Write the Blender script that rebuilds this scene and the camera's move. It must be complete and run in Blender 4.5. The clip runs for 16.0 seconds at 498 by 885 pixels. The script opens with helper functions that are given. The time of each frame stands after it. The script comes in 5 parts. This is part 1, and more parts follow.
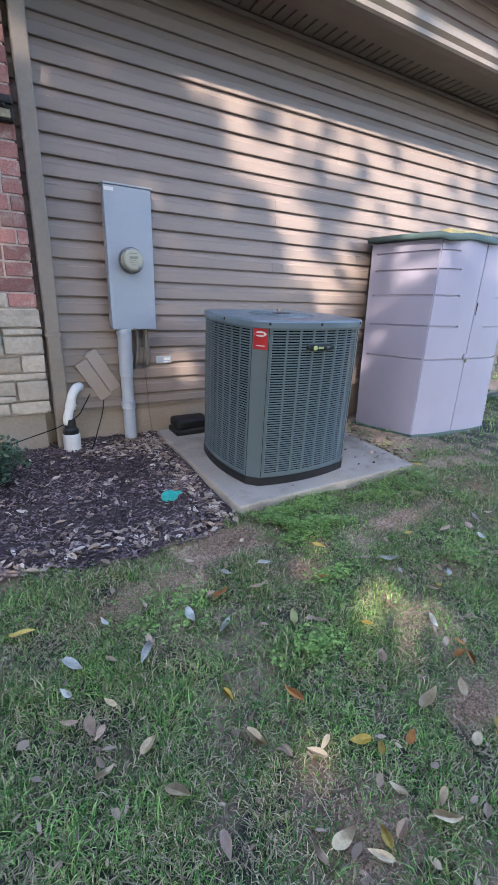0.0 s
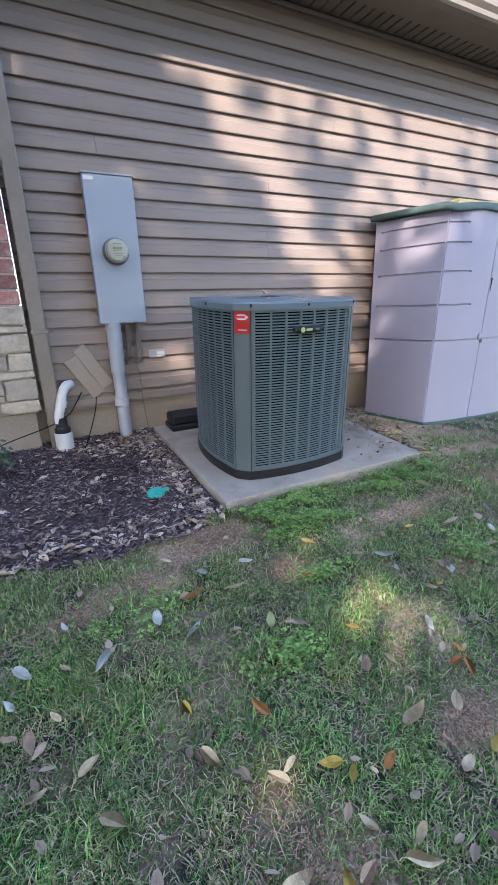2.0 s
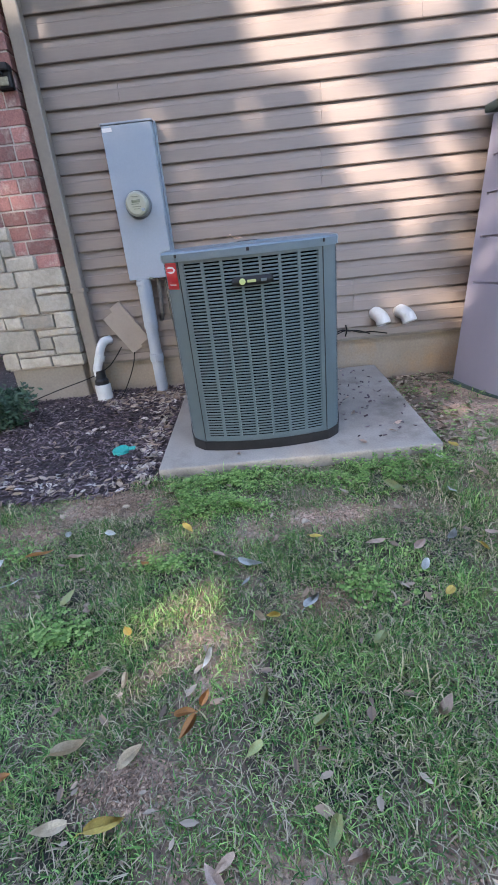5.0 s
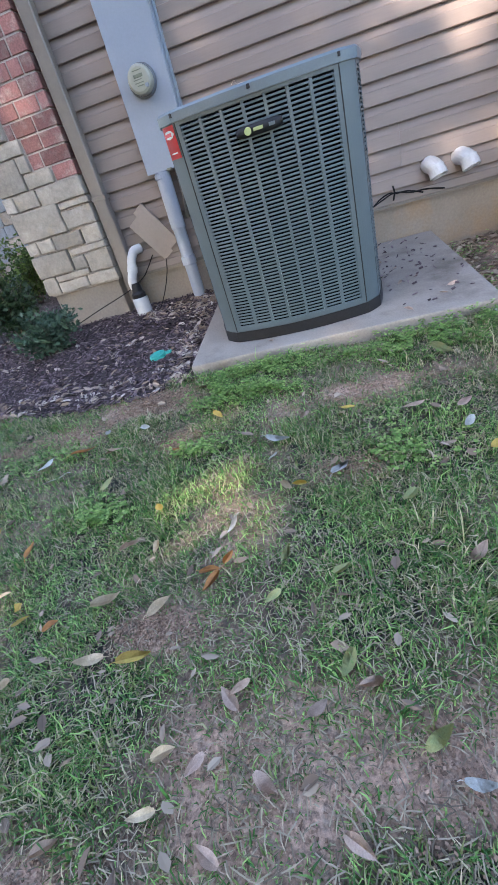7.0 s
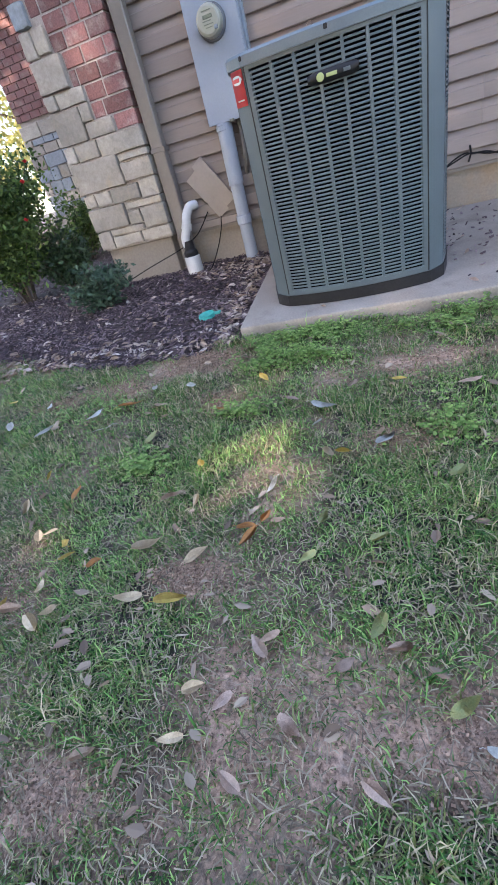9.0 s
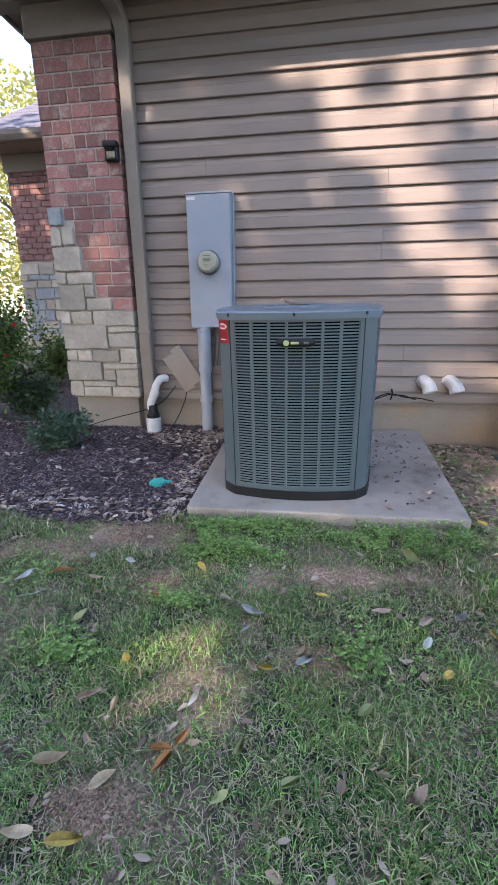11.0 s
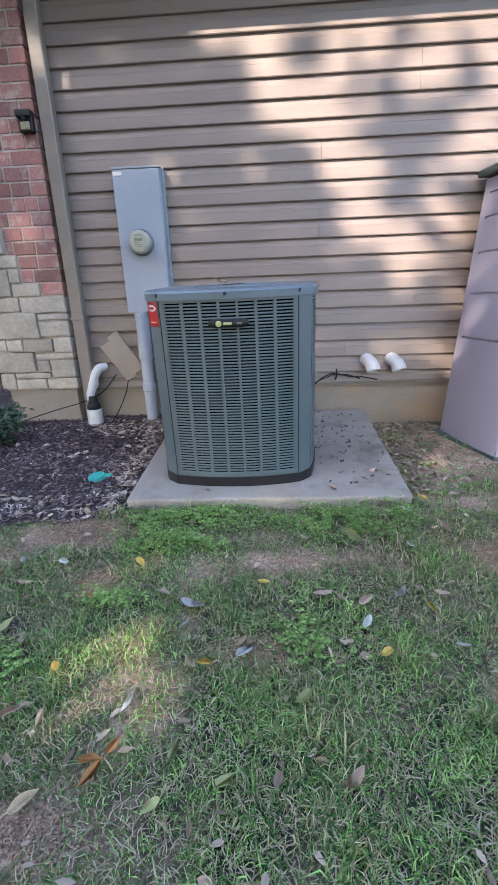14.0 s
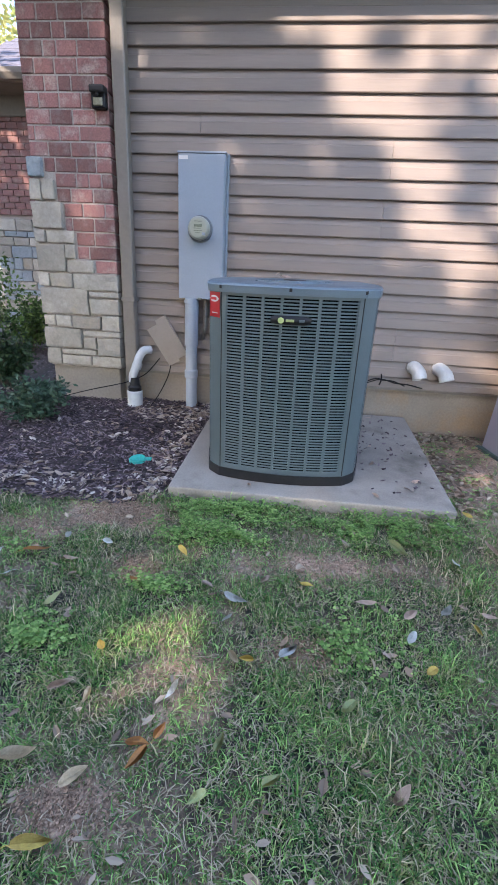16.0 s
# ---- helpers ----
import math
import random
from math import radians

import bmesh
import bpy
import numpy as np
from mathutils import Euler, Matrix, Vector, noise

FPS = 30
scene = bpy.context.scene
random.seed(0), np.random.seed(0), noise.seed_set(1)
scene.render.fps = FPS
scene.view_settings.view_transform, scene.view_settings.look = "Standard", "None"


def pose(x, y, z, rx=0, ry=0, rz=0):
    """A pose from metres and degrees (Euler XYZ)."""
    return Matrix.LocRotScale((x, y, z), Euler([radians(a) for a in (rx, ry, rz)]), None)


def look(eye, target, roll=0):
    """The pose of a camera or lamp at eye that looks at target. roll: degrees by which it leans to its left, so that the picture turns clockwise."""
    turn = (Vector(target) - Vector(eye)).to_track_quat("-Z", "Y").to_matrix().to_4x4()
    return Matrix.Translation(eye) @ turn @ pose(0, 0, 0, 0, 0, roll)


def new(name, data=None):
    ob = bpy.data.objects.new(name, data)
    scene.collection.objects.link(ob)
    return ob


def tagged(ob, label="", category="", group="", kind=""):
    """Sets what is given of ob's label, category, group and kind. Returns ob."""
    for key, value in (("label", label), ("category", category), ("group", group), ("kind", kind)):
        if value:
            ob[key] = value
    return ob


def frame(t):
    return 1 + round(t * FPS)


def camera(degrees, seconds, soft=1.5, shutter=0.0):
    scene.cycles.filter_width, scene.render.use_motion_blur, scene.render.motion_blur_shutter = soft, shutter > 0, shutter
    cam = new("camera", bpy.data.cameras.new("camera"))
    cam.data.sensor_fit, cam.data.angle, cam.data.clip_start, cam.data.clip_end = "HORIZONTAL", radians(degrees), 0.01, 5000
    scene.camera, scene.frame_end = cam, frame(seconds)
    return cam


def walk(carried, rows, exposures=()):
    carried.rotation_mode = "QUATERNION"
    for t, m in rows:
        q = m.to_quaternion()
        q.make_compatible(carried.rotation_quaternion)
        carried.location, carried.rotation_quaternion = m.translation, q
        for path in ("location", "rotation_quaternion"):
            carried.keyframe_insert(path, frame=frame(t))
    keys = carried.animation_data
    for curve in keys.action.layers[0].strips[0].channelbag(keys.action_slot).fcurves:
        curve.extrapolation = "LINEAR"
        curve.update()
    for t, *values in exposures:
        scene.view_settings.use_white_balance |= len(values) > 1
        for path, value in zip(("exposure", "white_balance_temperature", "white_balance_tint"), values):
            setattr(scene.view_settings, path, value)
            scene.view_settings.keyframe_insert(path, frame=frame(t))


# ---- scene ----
cam = camera(60.3, 16.0, soft=1.05)
PATH = [
    (0, (0.046, -0.075, 1.192), (1.02, 1.562, 0.584), 1.3),
    (0.5, (0.035, -0.078, 1.186), (1.058, 1.534, 0.591), 1.8),
    (1, (0.001, -0.068, 1.175), (1.038, 1.543, 0.602), 1.9),
    (1.5, (0.051, -0.053, 1.125), (1.064, 1.569, 0.54), 1.6),
    (2, (0.318, -0.072, 1.104), (1.179, 1.626, 0.49), -1.8),
    (2.5, (0.556, -0.076, 1.088), (1.279, 1.672, 0.441), -7.8),
    (3, (0.854, -0.023, 1.06), (1.426, 1.757, 0.35), -9.1),
    (3.5, (1.126, -0.097, 1.062), (1.655, 1.684, 0.323), -6.4),
    (3.7, (1.185, -0.142, 1.07), (1.643, 1.66, 0.331), -3.8),
    (5.8, (1.963, -0.147, 0.924), (1.662, 1.641, 0.08), -12.6),
    (6, (1.966, -0.148, 0.881), (1.643, 1.611, -0.014), -14.0),
    (6.5, (1.929, -0.147, 0.813), (1.549, 1.567, -0.144), -16.4),
    (7, (1.905, -0.147, 0.797), (1.462, 1.521, -0.215), -17.3),
    (7.5, (1.895, -0.149, 0.787), (1.397, 1.48, -0.26), -17.8),
    (8, (1.882, -0.161, 0.778), (1.33, 1.43, -0.301), -18.2),
    (8.2, (1.877, -0.161, 0.775), (1.307, 1.417, -0.313), -18.1),
    (10.3, (1.878, -0.205, 0.885), (1.229, 1.42, -0.077), -12.5),
    (10.5, (1.879, -0.21, 0.986), (1.335, 1.537, 0.177), -7.9),
    (11, (1.866, -0.217, 1.098), (1.576, 1.677, 0.525), -0.6),
    (11.5, (1.909, -0.224, 1.119), (1.645, 1.698, 0.632), -0.6),
    (12, (1.927, -0.201, 1.127), (1.677, 1.728, 0.659), 0.6),
    (12.5, (1.997, -0.146, 1.11), (1.758, 1.782, 0.637), 0.5),
    (13, (1.964, -0.151, 1.121), (1.734, 1.777, 0.641), 0.4),
    (13.5, (1.904, -0.159, 1.103), (1.677, 1.759, 0.583), 0.7),
    (14, (1.974, -0.137, 1.068), (1.861, 1.756, 0.432), -2.1),
    (14.5, (1.927, -0.123, 1.075), (1.808, 1.759, 0.41), -0.1),
    (15, (1.898, -0.133, 1.091), (1.764, 1.741, 0.405), 0.7),
    (15.5, (1.883, -0.13, 1.09), (1.728, 1.742, 0.404), 1.5),
    (16, (1.812, -0.131, 1.091), (1.625, 1.743, 0.417), 3.0),
]
walk(cam, [(t, look(eye, target, roll)) for t, eye, target, roll in PATH],
     exposures=[(t, stops + 0.14, warm, tint) for t, stops, warm, tint in ((0, 2.44, 6250, 14), (2.0, 2.46, 6250, 14), (3.7, 2.52, 6250, 14), (6, 2.62, 6350, 15), (8.2, 2.64, 6450, 17), (10.3, 2.62, 6700, 21), (11.2, 2.36, 6500, 16), (12.0, 2.33, 6450, 15), (12.6, 2.46, 6450, 15), (13.5, 2.56, 6450, 15), (14.3, 2.55, 6350, 14), (16, 2.5, 6300, 14))])

# ---- light ----
SUN_WAY = Vector((0.68, 1.0, -0.88)).normalized()      # the way the sunlight travels
world = bpy.data.worlds.new("world")
scene.world = world
world.use_nodes = True
wn = world.node_tree.nodes
sky = wn.new("ShaderNodeTexSky")
sky.sky_type, sky.sun_disc = "NISHITA", False
sky.sun_elevation = math.asin(-SUN_WAY.z)
sky.sun_rotation = math.atan2(-SUN_WAY.x, -SUN_WAY.y)
world.node_tree.links.new(sky.outputs[0], wn["Background"].inputs[0])
wn["Background"].inputs[1].default_value = 0.15
sun = new("sun", bpy.data.lights.new("sun", "SUN"))
sun.data.energy, sun.data.angle, sun.data.color = 2.5, radians(0.53), (1.0, 0.86, 0.7)
sun.matrix_world = look((0, 0, 20), Vector((0, 0, 20)) + SUN_WAY)


# ---- materials ----
def mat(name, c1, c2=None, scale=8.0, rough=0.7, grain=60.0, bump=0.15, metal=0.0, spots=None, rnd=0.0, stretch=(1, 1, 1), spec=0.5, fine=0.25, sheen=0.0):
    """A surface of two mixed tones, a finer grain, fine relief, and a shift from piece to piece."""
    m = bpy.data.materials.new(name)
    m.use_nodes = True
    n, l = m.node_tree.nodes, m.node_tree.links
    p = n["Principled BSDF"]
    co, mp = n.new("ShaderNodeTexCoord"), n.new("ShaderNodeMapping")
    mp.inputs["Scale"].default_value = stretch
    l.new(co.outputs["Object"], mp.inputs[0])
    info = n.new("ShaderNodeObjectInfo")
    shift = n.new("ShaderNodeVectorMath")
    shift.operation = "MULTIPLY_ADD"
    com = n.new("ShaderNodeCombineXYZ")
    for k in range(3):
        l.new(info.outputs["Random"], com.inputs[k])
    shift.inputs[1].default_value = (37, 53, 71) if rnd else (0, 0, 0)
    l.new(com.outputs[0], shift.inputs[0])
    l.new(mp.outputs[0], shift.inputs[2])

    def noisy(s, detail, r=0.55):
        t = n.new("ShaderNodeTexNoise")
        t.inputs["Scale"].default_value, t.inputs["Detail"].default_value, t.inputs["Roughness"].default_value = s, detail, r
        l.new(shift.outputs[0], t.inputs["Vector"])
        return t.outputs["Fac"]

    def mixed(f, a, b, lo=0.35, hi=0.65):
        r = n.new("ShaderNodeMapRange")
        r.inputs[1].default_value, r.inputs[2].default_value = lo, hi
        l.new(f, r.inputs[0])
        x = n.new("ShaderNodeMix")
        x.data_type = "RGBA"
        l.new(r.outputs[0], x.inputs[0])
        for slot, v in ((6, a), (7, b)):
            if isinstance(v, tuple):
                x.inputs[slot].default_value = (*v, 1)
            else:
                l.new(v, x.inputs[slot])
        return x.outputs[2]

    c2 = c2 or tuple(v * 0.8 for v in c1)
    col = mixed(noisy(scale, 4), c1, c2)
    if spots:
        tone, s, lo, hi = spots
        col = mixed(noisy(s, 5, 0.65), col, tone, lo, hi)
    g = noisy(grain, 5, 0.7)
    hsv = n.new("ShaderNodeHueSaturation")
    val = n.new("ShaderNodeMapRange")
    val.inputs[1].default_value, val.inputs[2].default_value = 0.3, 0.7
    val.inputs[3].default_value, val.inputs[4].default_value = 1 - fine, 1 + fine
    l.new(g, val.inputs[0])
    if rnd:
        rv = n.new("ShaderNodeMapRange")
        rv.inputs[3].default_value, rv.inputs[4].default_value = 1 - rnd, 1 + rnd
        l.new(info.outputs["Random"], rv.inputs[0])
        mul = n.new("ShaderNodeMath")
        mul.operation = "MULTIPLY"
        l.new(val.outputs[0], mul.inputs[0])
        l.new(rv.outputs[0], mul.inputs[1])
        l.new(mul.outputs[0], hsv.inputs["Value"])
    else:
        l.new(val.outputs[0], hsv.inputs["Value"])
    l.new(col, hsv.inputs["Color"])
    l.new(hsv.outputs[0], p.inputs["Base Color"])
    rr = n.new("ShaderNodeMapRange")
    rr.inputs[3].default_value, rr.inputs[4].default_value = max(0.02, rough - 0.12), min(1, rough + 0.12)
    l.new(noisy(scale * 3, 3), rr.inputs[0])
    l.new(rr.outputs[0], p.inputs["Roughness"])
    p.inputs["Metallic"].default_value = metal
    p.inputs["Specular IOR Level"].default_value = spec
    if bump:
        b = n.new("ShaderNodeBump")
        b.inputs["Strength"].default_value, b.inputs["Distance"].default_value = bump, 0.006
        l.new(g, b.inputs["Height"])
        l.new(b.outputs[0], p.inputs["Normal"])
    return m


def islands(name, tones, rough=0.8, thin=0.0, patch=0.9):
    """For a mesh of many small pieces: each piece takes a tone between the given ones, drifting over the ground."""
    m = bpy.data.materials.new(name)
    m.use_nodes = True
    n, l = m.node_tree.nodes, m.node_tree.links
    p = n["Principled BSDF"]
    geo = n.new("ShaderNodeNewGeometry")
    co = n.new("ShaderNodeTexCoord")
    t = n.new("ShaderNodeTexNoise")
    t.inputs["Scale"].default_value = 2.2
    l.new(co.outputs["Object"], t.inputs["Vector"])
    a = n.new("ShaderNodeMath")
    a.operation = "MULTIPLY_ADD"
    a.inputs[1].default_value, a.inputs[2].default_value = patch, -patch / 2
    l.new(t.outputs["Fac"], a.inputs[0])
    s = n.new("ShaderNodeMath")
    s.use_clamp = True
    l.new(geo.outputs["Random Per Island"], s.inputs[0])
    l.new(a.outputs[0], s.inputs[1])
    ramp = n.new("ShaderNodeValToRGB")
    e = ramp.color_ramp.elements
    while len(e) < len(tones):
        e.new(0.5)
    for k, c in enumerate(tones):
        e[k].position, e[k].color = k / (len(tones) - 1), (*c, 1)
    l.new(s.outputs[0], ramp.inputs[0])
    l.new(ramp.outputs[0], p.inputs["Base Color"])
    p.inputs["Roughness"].default_value = rough
    p.inputs["Specular IOR Level"].default_value = 0.3
    if thin:
        tr = n.new("ShaderNodeBsdfTranslucent")
        mx = n.new("ShaderNodeMixShader")
        mx.inputs[0].default_value = thin
        l.new(ramp.outputs[0], tr.inputs[0])
        l.new(p.outputs[0], mx.inputs[1])
        l.new(tr.outputs[0], mx.inputs[2])
        l.new(mx.outputs[0], n["Material Output"].inputs[0])
    return m


def soil_mat():
    """Dry pale soil where the turf is worn; thatch below the grass, darkened to paint the shade between blades."""
    m = mat("lawn_soil", (0.46, 0.3, 0.21), (0.3, 0.19, 0.132), 9.0, 0.97, 75, 1.0, spots=((0.29, 0.22, 0.165), 26, 0.5, 0.66), fine=0.7)
    n, l = m.node_tree.nodes, m.node_tree.links
    p = n["Principled BSDF"]
    old = p.inputs["Base Color"].links[0].from_socket
    att = n.new("ShaderNodeAttribute")
    att.attribute_name = "bare"
    r = n.new("ShaderNodeMapRange")
    r.inputs[1].default_value, r.inputs[2].default_value = 0.1, 0.75
    l.new(att.outputs["Fac"], r.inputs[0])
    x = n.new("ShaderNodeMix")
    x.data_type = "RGBA"
    l.new(r.outputs[0], x.inputs[0])
    # thatch tone with the shade among the blades painted in
    x.inputs[6].default_value = (0.02, 0.021, 0.013, 1)
    l.new(old, x.inputs[7])
    l.new(x.outputs[2], p.inputs["Base Color"])
    return m


M = dict(
    siding=mat("vinyl_siding", (0.205, 0.163, 0.139), (0.178, 0.142, 0.122), 1.5, 0.5, 25, 0.04, stretch=(0.25, 1, 4), fine=0.06, rnd=0.03),
    trim=mat("painted_aluminium", (0.18, 0.152, 0.127), (0.155, 0.132, 0.11), 3, 0.45, 30, 0.04, fine=0.08),
    soffit=mat("soffit_vinyl", (0.18, 0.142, 0.112), (0.155, 0.124, 0.098), 2, 0.55, 30, 0.03, fine=0.06),
    brick=mat("red_brick", (0.26, 0.118, 0.102), (0.19, 0.09, 0.082), 9, 0.85, 90, 0.6, spots=((0.36, 0.26, 0.225), 9, 0.5, 0.72), rnd=0.36, fine=0.35),
    mortar=mat("mortar", (0.37, 0.315, 0.275), (0.29, 0.25, 0.22), 6, 0.95, 120, 0.5),
    stone=mat("cut_stone", (0.38, 0.33, 0.27), (0.29, 0.255, 0.21), 6, 0.85, 40, 0.6, spots=((0.34, 0.26, 0.165), 5, 0.6, 0.75), rnd=0.22, fine=0.2),
    stone_blue=mat("blue_grey_stone", (0.26, 0.285, 0.3), (0.21, 0.23, 0.245), 6, 0.85, 40, 0.6, fine=0.2),
    concrete=mat("concrete", (0.305, 0.262, 0.222), (0.24, 0.205, 0.172), 3, 0.9, 110, 0.3, spots=((0.135, 0.112, 0.09), 2.1, 0.5, 0.7), fine=0.18),
    foundation=mat("stained_foundation", (0.27, 0.225, 0.18), (0.22, 0.18, 0.14), 2.2, 0.9, 60, 0.3, spots=((0.29, 0.19, 0.105), 1.6, 0.55, 0.75), fine=0.12),
    steel=mat("grey_green_powder_coat", (0.074, 0.097, 0.107), (0.066, 0.087, 0.096), 4, 0.42, 200, 0.05, fine=0.08, spec=0.5),
    # the casing's coat again, lighter and bluer: the top's sky reflection put into the colour
    steel_top=mat("sky_lit_powder_coat", (0.1, 0.135, 0.162), (0.088, 0.12, 0.142), 4, 0.36, 160, 0.05, fine=0.1, spec=0.6, spots=((0.12, 0.14, 0.15), 14, 0.6, 0.75)),
    black=mat("black_plastic", (0.009, 0.009, 0.011), (0.014, 0.013, 0.014), 6, 0.5, 80, 0.1, fine=0.2, spec=0.3),
    # near black: the shade inside the casing is put into this colour
    coil=mat("shaded_coil", (0.004, 0.0045, 0.005), (0.006, 0.0065, 0.007), 20, 0.9, 300, 0.2, spec=0.05),
    red=mat("red_sticker", (0.55, 0.02, 0.025), (0.5, 0.018, 0.022), 5, 0.4, 60, 0.02, fine=0.05),
    white=mat("white_print", (0.55, 0.53, 0.53), (0.48, 0.46, 0.46), 5, 0.5, 60, 0.02, fine=0.04),
    gold=mat("gold_print", (0.36, 0.4, 0.16), (0.3, 0.34, 0.14), 5, 0.4, 60, 0.02, fine=0.05),
    can=mat("grey_enamel", (0.235, 0.265, 0.31), (0.21, 0.24, 0.285), 2, 0.4, 90, 0.03, fine=0.04),
    ring=mat("dull_steel", (0.11, 0.12, 0.13), (0.085, 0.09, 0.1), 8, 0.45, 90, 0.05, fine=0.15),
    conduit=mat("grey_pipe", (0.3, 0.33, 0.375), (0.265, 0.295, 0.335), 4, 0.5, 90, 0.04, fine=0.06),
    pvc=mat("white_pipe", (0.54, 0.54, 0.54), (0.43, 0.43, 0.42), 5, 0.4, 60, 0.03, fine=0.05),
    shed=mat("blow_moulded_resin", (0.265, 0.246, 0.303), (0.24, 0.223, 0.276), 1.6, 0.55, 220, 0.12, fine=0.06),
    lid=mat("dark_green_resin", (0.05, 0.085, 0.08), (0.07, 0.11, 0.1), 3, 0.6, 150, 0.15, fine=0.12),
    meter=mat("meter_cream", (0.3, 0.3, 0.24), (0.26, 0.26, 0.21), 6, 0.35, 60, 0.02, fine=0.05),
    meter_dark=mat("meter_display", (0.16, 0.17, 0.12), (0.12, 0.13, 0.1), 9, 0.3, 60, 0.02),
    cable=mat("black_cable", (0.006, 0.006, 0.007), (0.01, 0.01, 0.01), 12, 0.7, 90, 0.1, spec=0.15),
    weathered=mat("weathered_grey_cable", (0.16, 0.145, 0.125), (0.12, 0.11, 0.1), 12, 0.7, 90, 0.2),
    teal=mat("teal_plastic", (0.02, 0.34, 0.28), (0.02, 0.28, 0.24), 8, 0.5, 80, 0.1),
    shingle=mat("grey_shingle", (0.12, 0.11, 0.135), (0.085, 0.08, 0.1), 20, 0.95, 200, 0.5, fine=0.3),
    soil=soil_mat(),
    mulch_bed=mat("mulch_soil", (0.065, 0.047, 0.04), (0.04, 0.029, 0.026), 10, 0.97, 90, 1.0, fine=0.5),
    bark=mat("bark", (0.12, 0.09, 0.065), (0.08, 0.06, 0.045), 8, 0.95, 40, 0.9, stretch=(1, 1, 0.2), fine=0.4),
    glass=mat("lamp_lens", (0.26, 0.235, 0.17), (0.22, 0.2, 0.14), 5, 0.2, 60, 0.02),
    wood=mat("yellowed_foam", (0.5, 0.42, 0.2), (0.42, 0.33, 0.15), 7, 0.9, 60, 0.5, fine=0.25),
)
GRASS = islands("grass_blades", [(0.56, 0.47, 0.31), (0.2, 0.225, 0.075), (0.034, 0.098, 0.025), (0.086, 0.22, 0.046), (0.36, 0.56, 0.17)], 0.46, 0.3, 1.1)
STRAWS = islands("dead_grass", [(0.11, 0.09, 0.065), (0.26, 0.21, 0.145), (0.44, 0.37, 0.26)], 0.85, 0.2)
WEED = islands("clover_leaves", [(0.1, 0.17, 0.045), (0.18, 0.31, 0.08), (0.36, 0.5, 0.16)], 0.55, 0.35)
CHIPS = islands("mulch_chips", [(0.024, 0.016, 0.018), (0.06, 0.04, 0.045), (0.115, 0.08, 0.09), (0.24, 0.185, 0.19)], 0.85)
LEAFY = islands("tree_leaves", [(0.05, 0.075, 0.015), (0.075, 0.11, 0.025), (0.14, 0.16, 0.03)], 0.6, 0.35)
YELLOWISH = islands("turning_leaves", [(0.34, 0.31, 0.1), (0.45, 0.42, 0.16), (0.26, 0.3, 0.1)], 0.6, 0.4)
HOLLY = islands("shrub_leaves", [(0.02, 0.04, 0.018), (0.03, 0.06, 0.022), (0.05, 0.085, 0.035)], 0.4, 0.15)
BOX = islands("boxwood_leaves", [(0.03, 0.055, 0.035), (0.05, 0.09, 0.055), (0.1, 0.16, 0.1)], 0.35, 0.2)
ROSE = islands("rose_leaves", [(0.035, 0.065, 0.018), (0.07, 0.125, 0.033), (0.16, 0.24, 0.06)], 0.5, 0.3)
DRY = islands("dry_leaves", [(0.16, 0.11, 0.085), (0.33, 0.25, 0.19), (0.5, 0.44, 0.38)], 0.85)


# ---- mesh helpers ----
def part(name, bm, material, parent=None, label="", smooth=False, at=None):
    """One bmesh as one mesh object, under parent where one is given."""
    me = bpy.data.meshes.new(name)
    bm.to_mesh(me)
    bm.free()
    me.materials.append(material)
    if smooth:
        me.polygons.foreach_set("use_smooth", [True] * len(me.polygons))
    ob = new(name, me)
    ob.parent = parent
    if at is not None:
        ob.matrix_basis = at
    if label:
        ob["label"] = label
    return ob


def empty(name, at, label, category, group=""):
    ob = new(name)
    ob.empty_display_size = 0.05
    ob.matrix_basis = at
    return tagged(ob, label, category, group)


def box(lo, hi, bevel=0.0, bm=None, seg=1):
    bm2 = bmesh.new()
    bmesh.ops.create_cube(bm2, size=1)
    for v in bm2.verts:
        v.co = Vector([(a + b) / 2 + c * (b - a) for a, b, c in zip(lo, hi, v.co)])
    if bevel:
        bmesh.ops.bevel(bm2, geom=bm2.edges[:], offset=bevel, segments=seg, affect="EDGES", profile=0.6)
    if bm is None:
        return bm2
    me = bpy.data.meshes.new("tmp")
    bm2.to_mesh(me)
    bm2.free()
    bm.from_mesh(me)
    bpy.data.meshes.remove(me)
    return bm


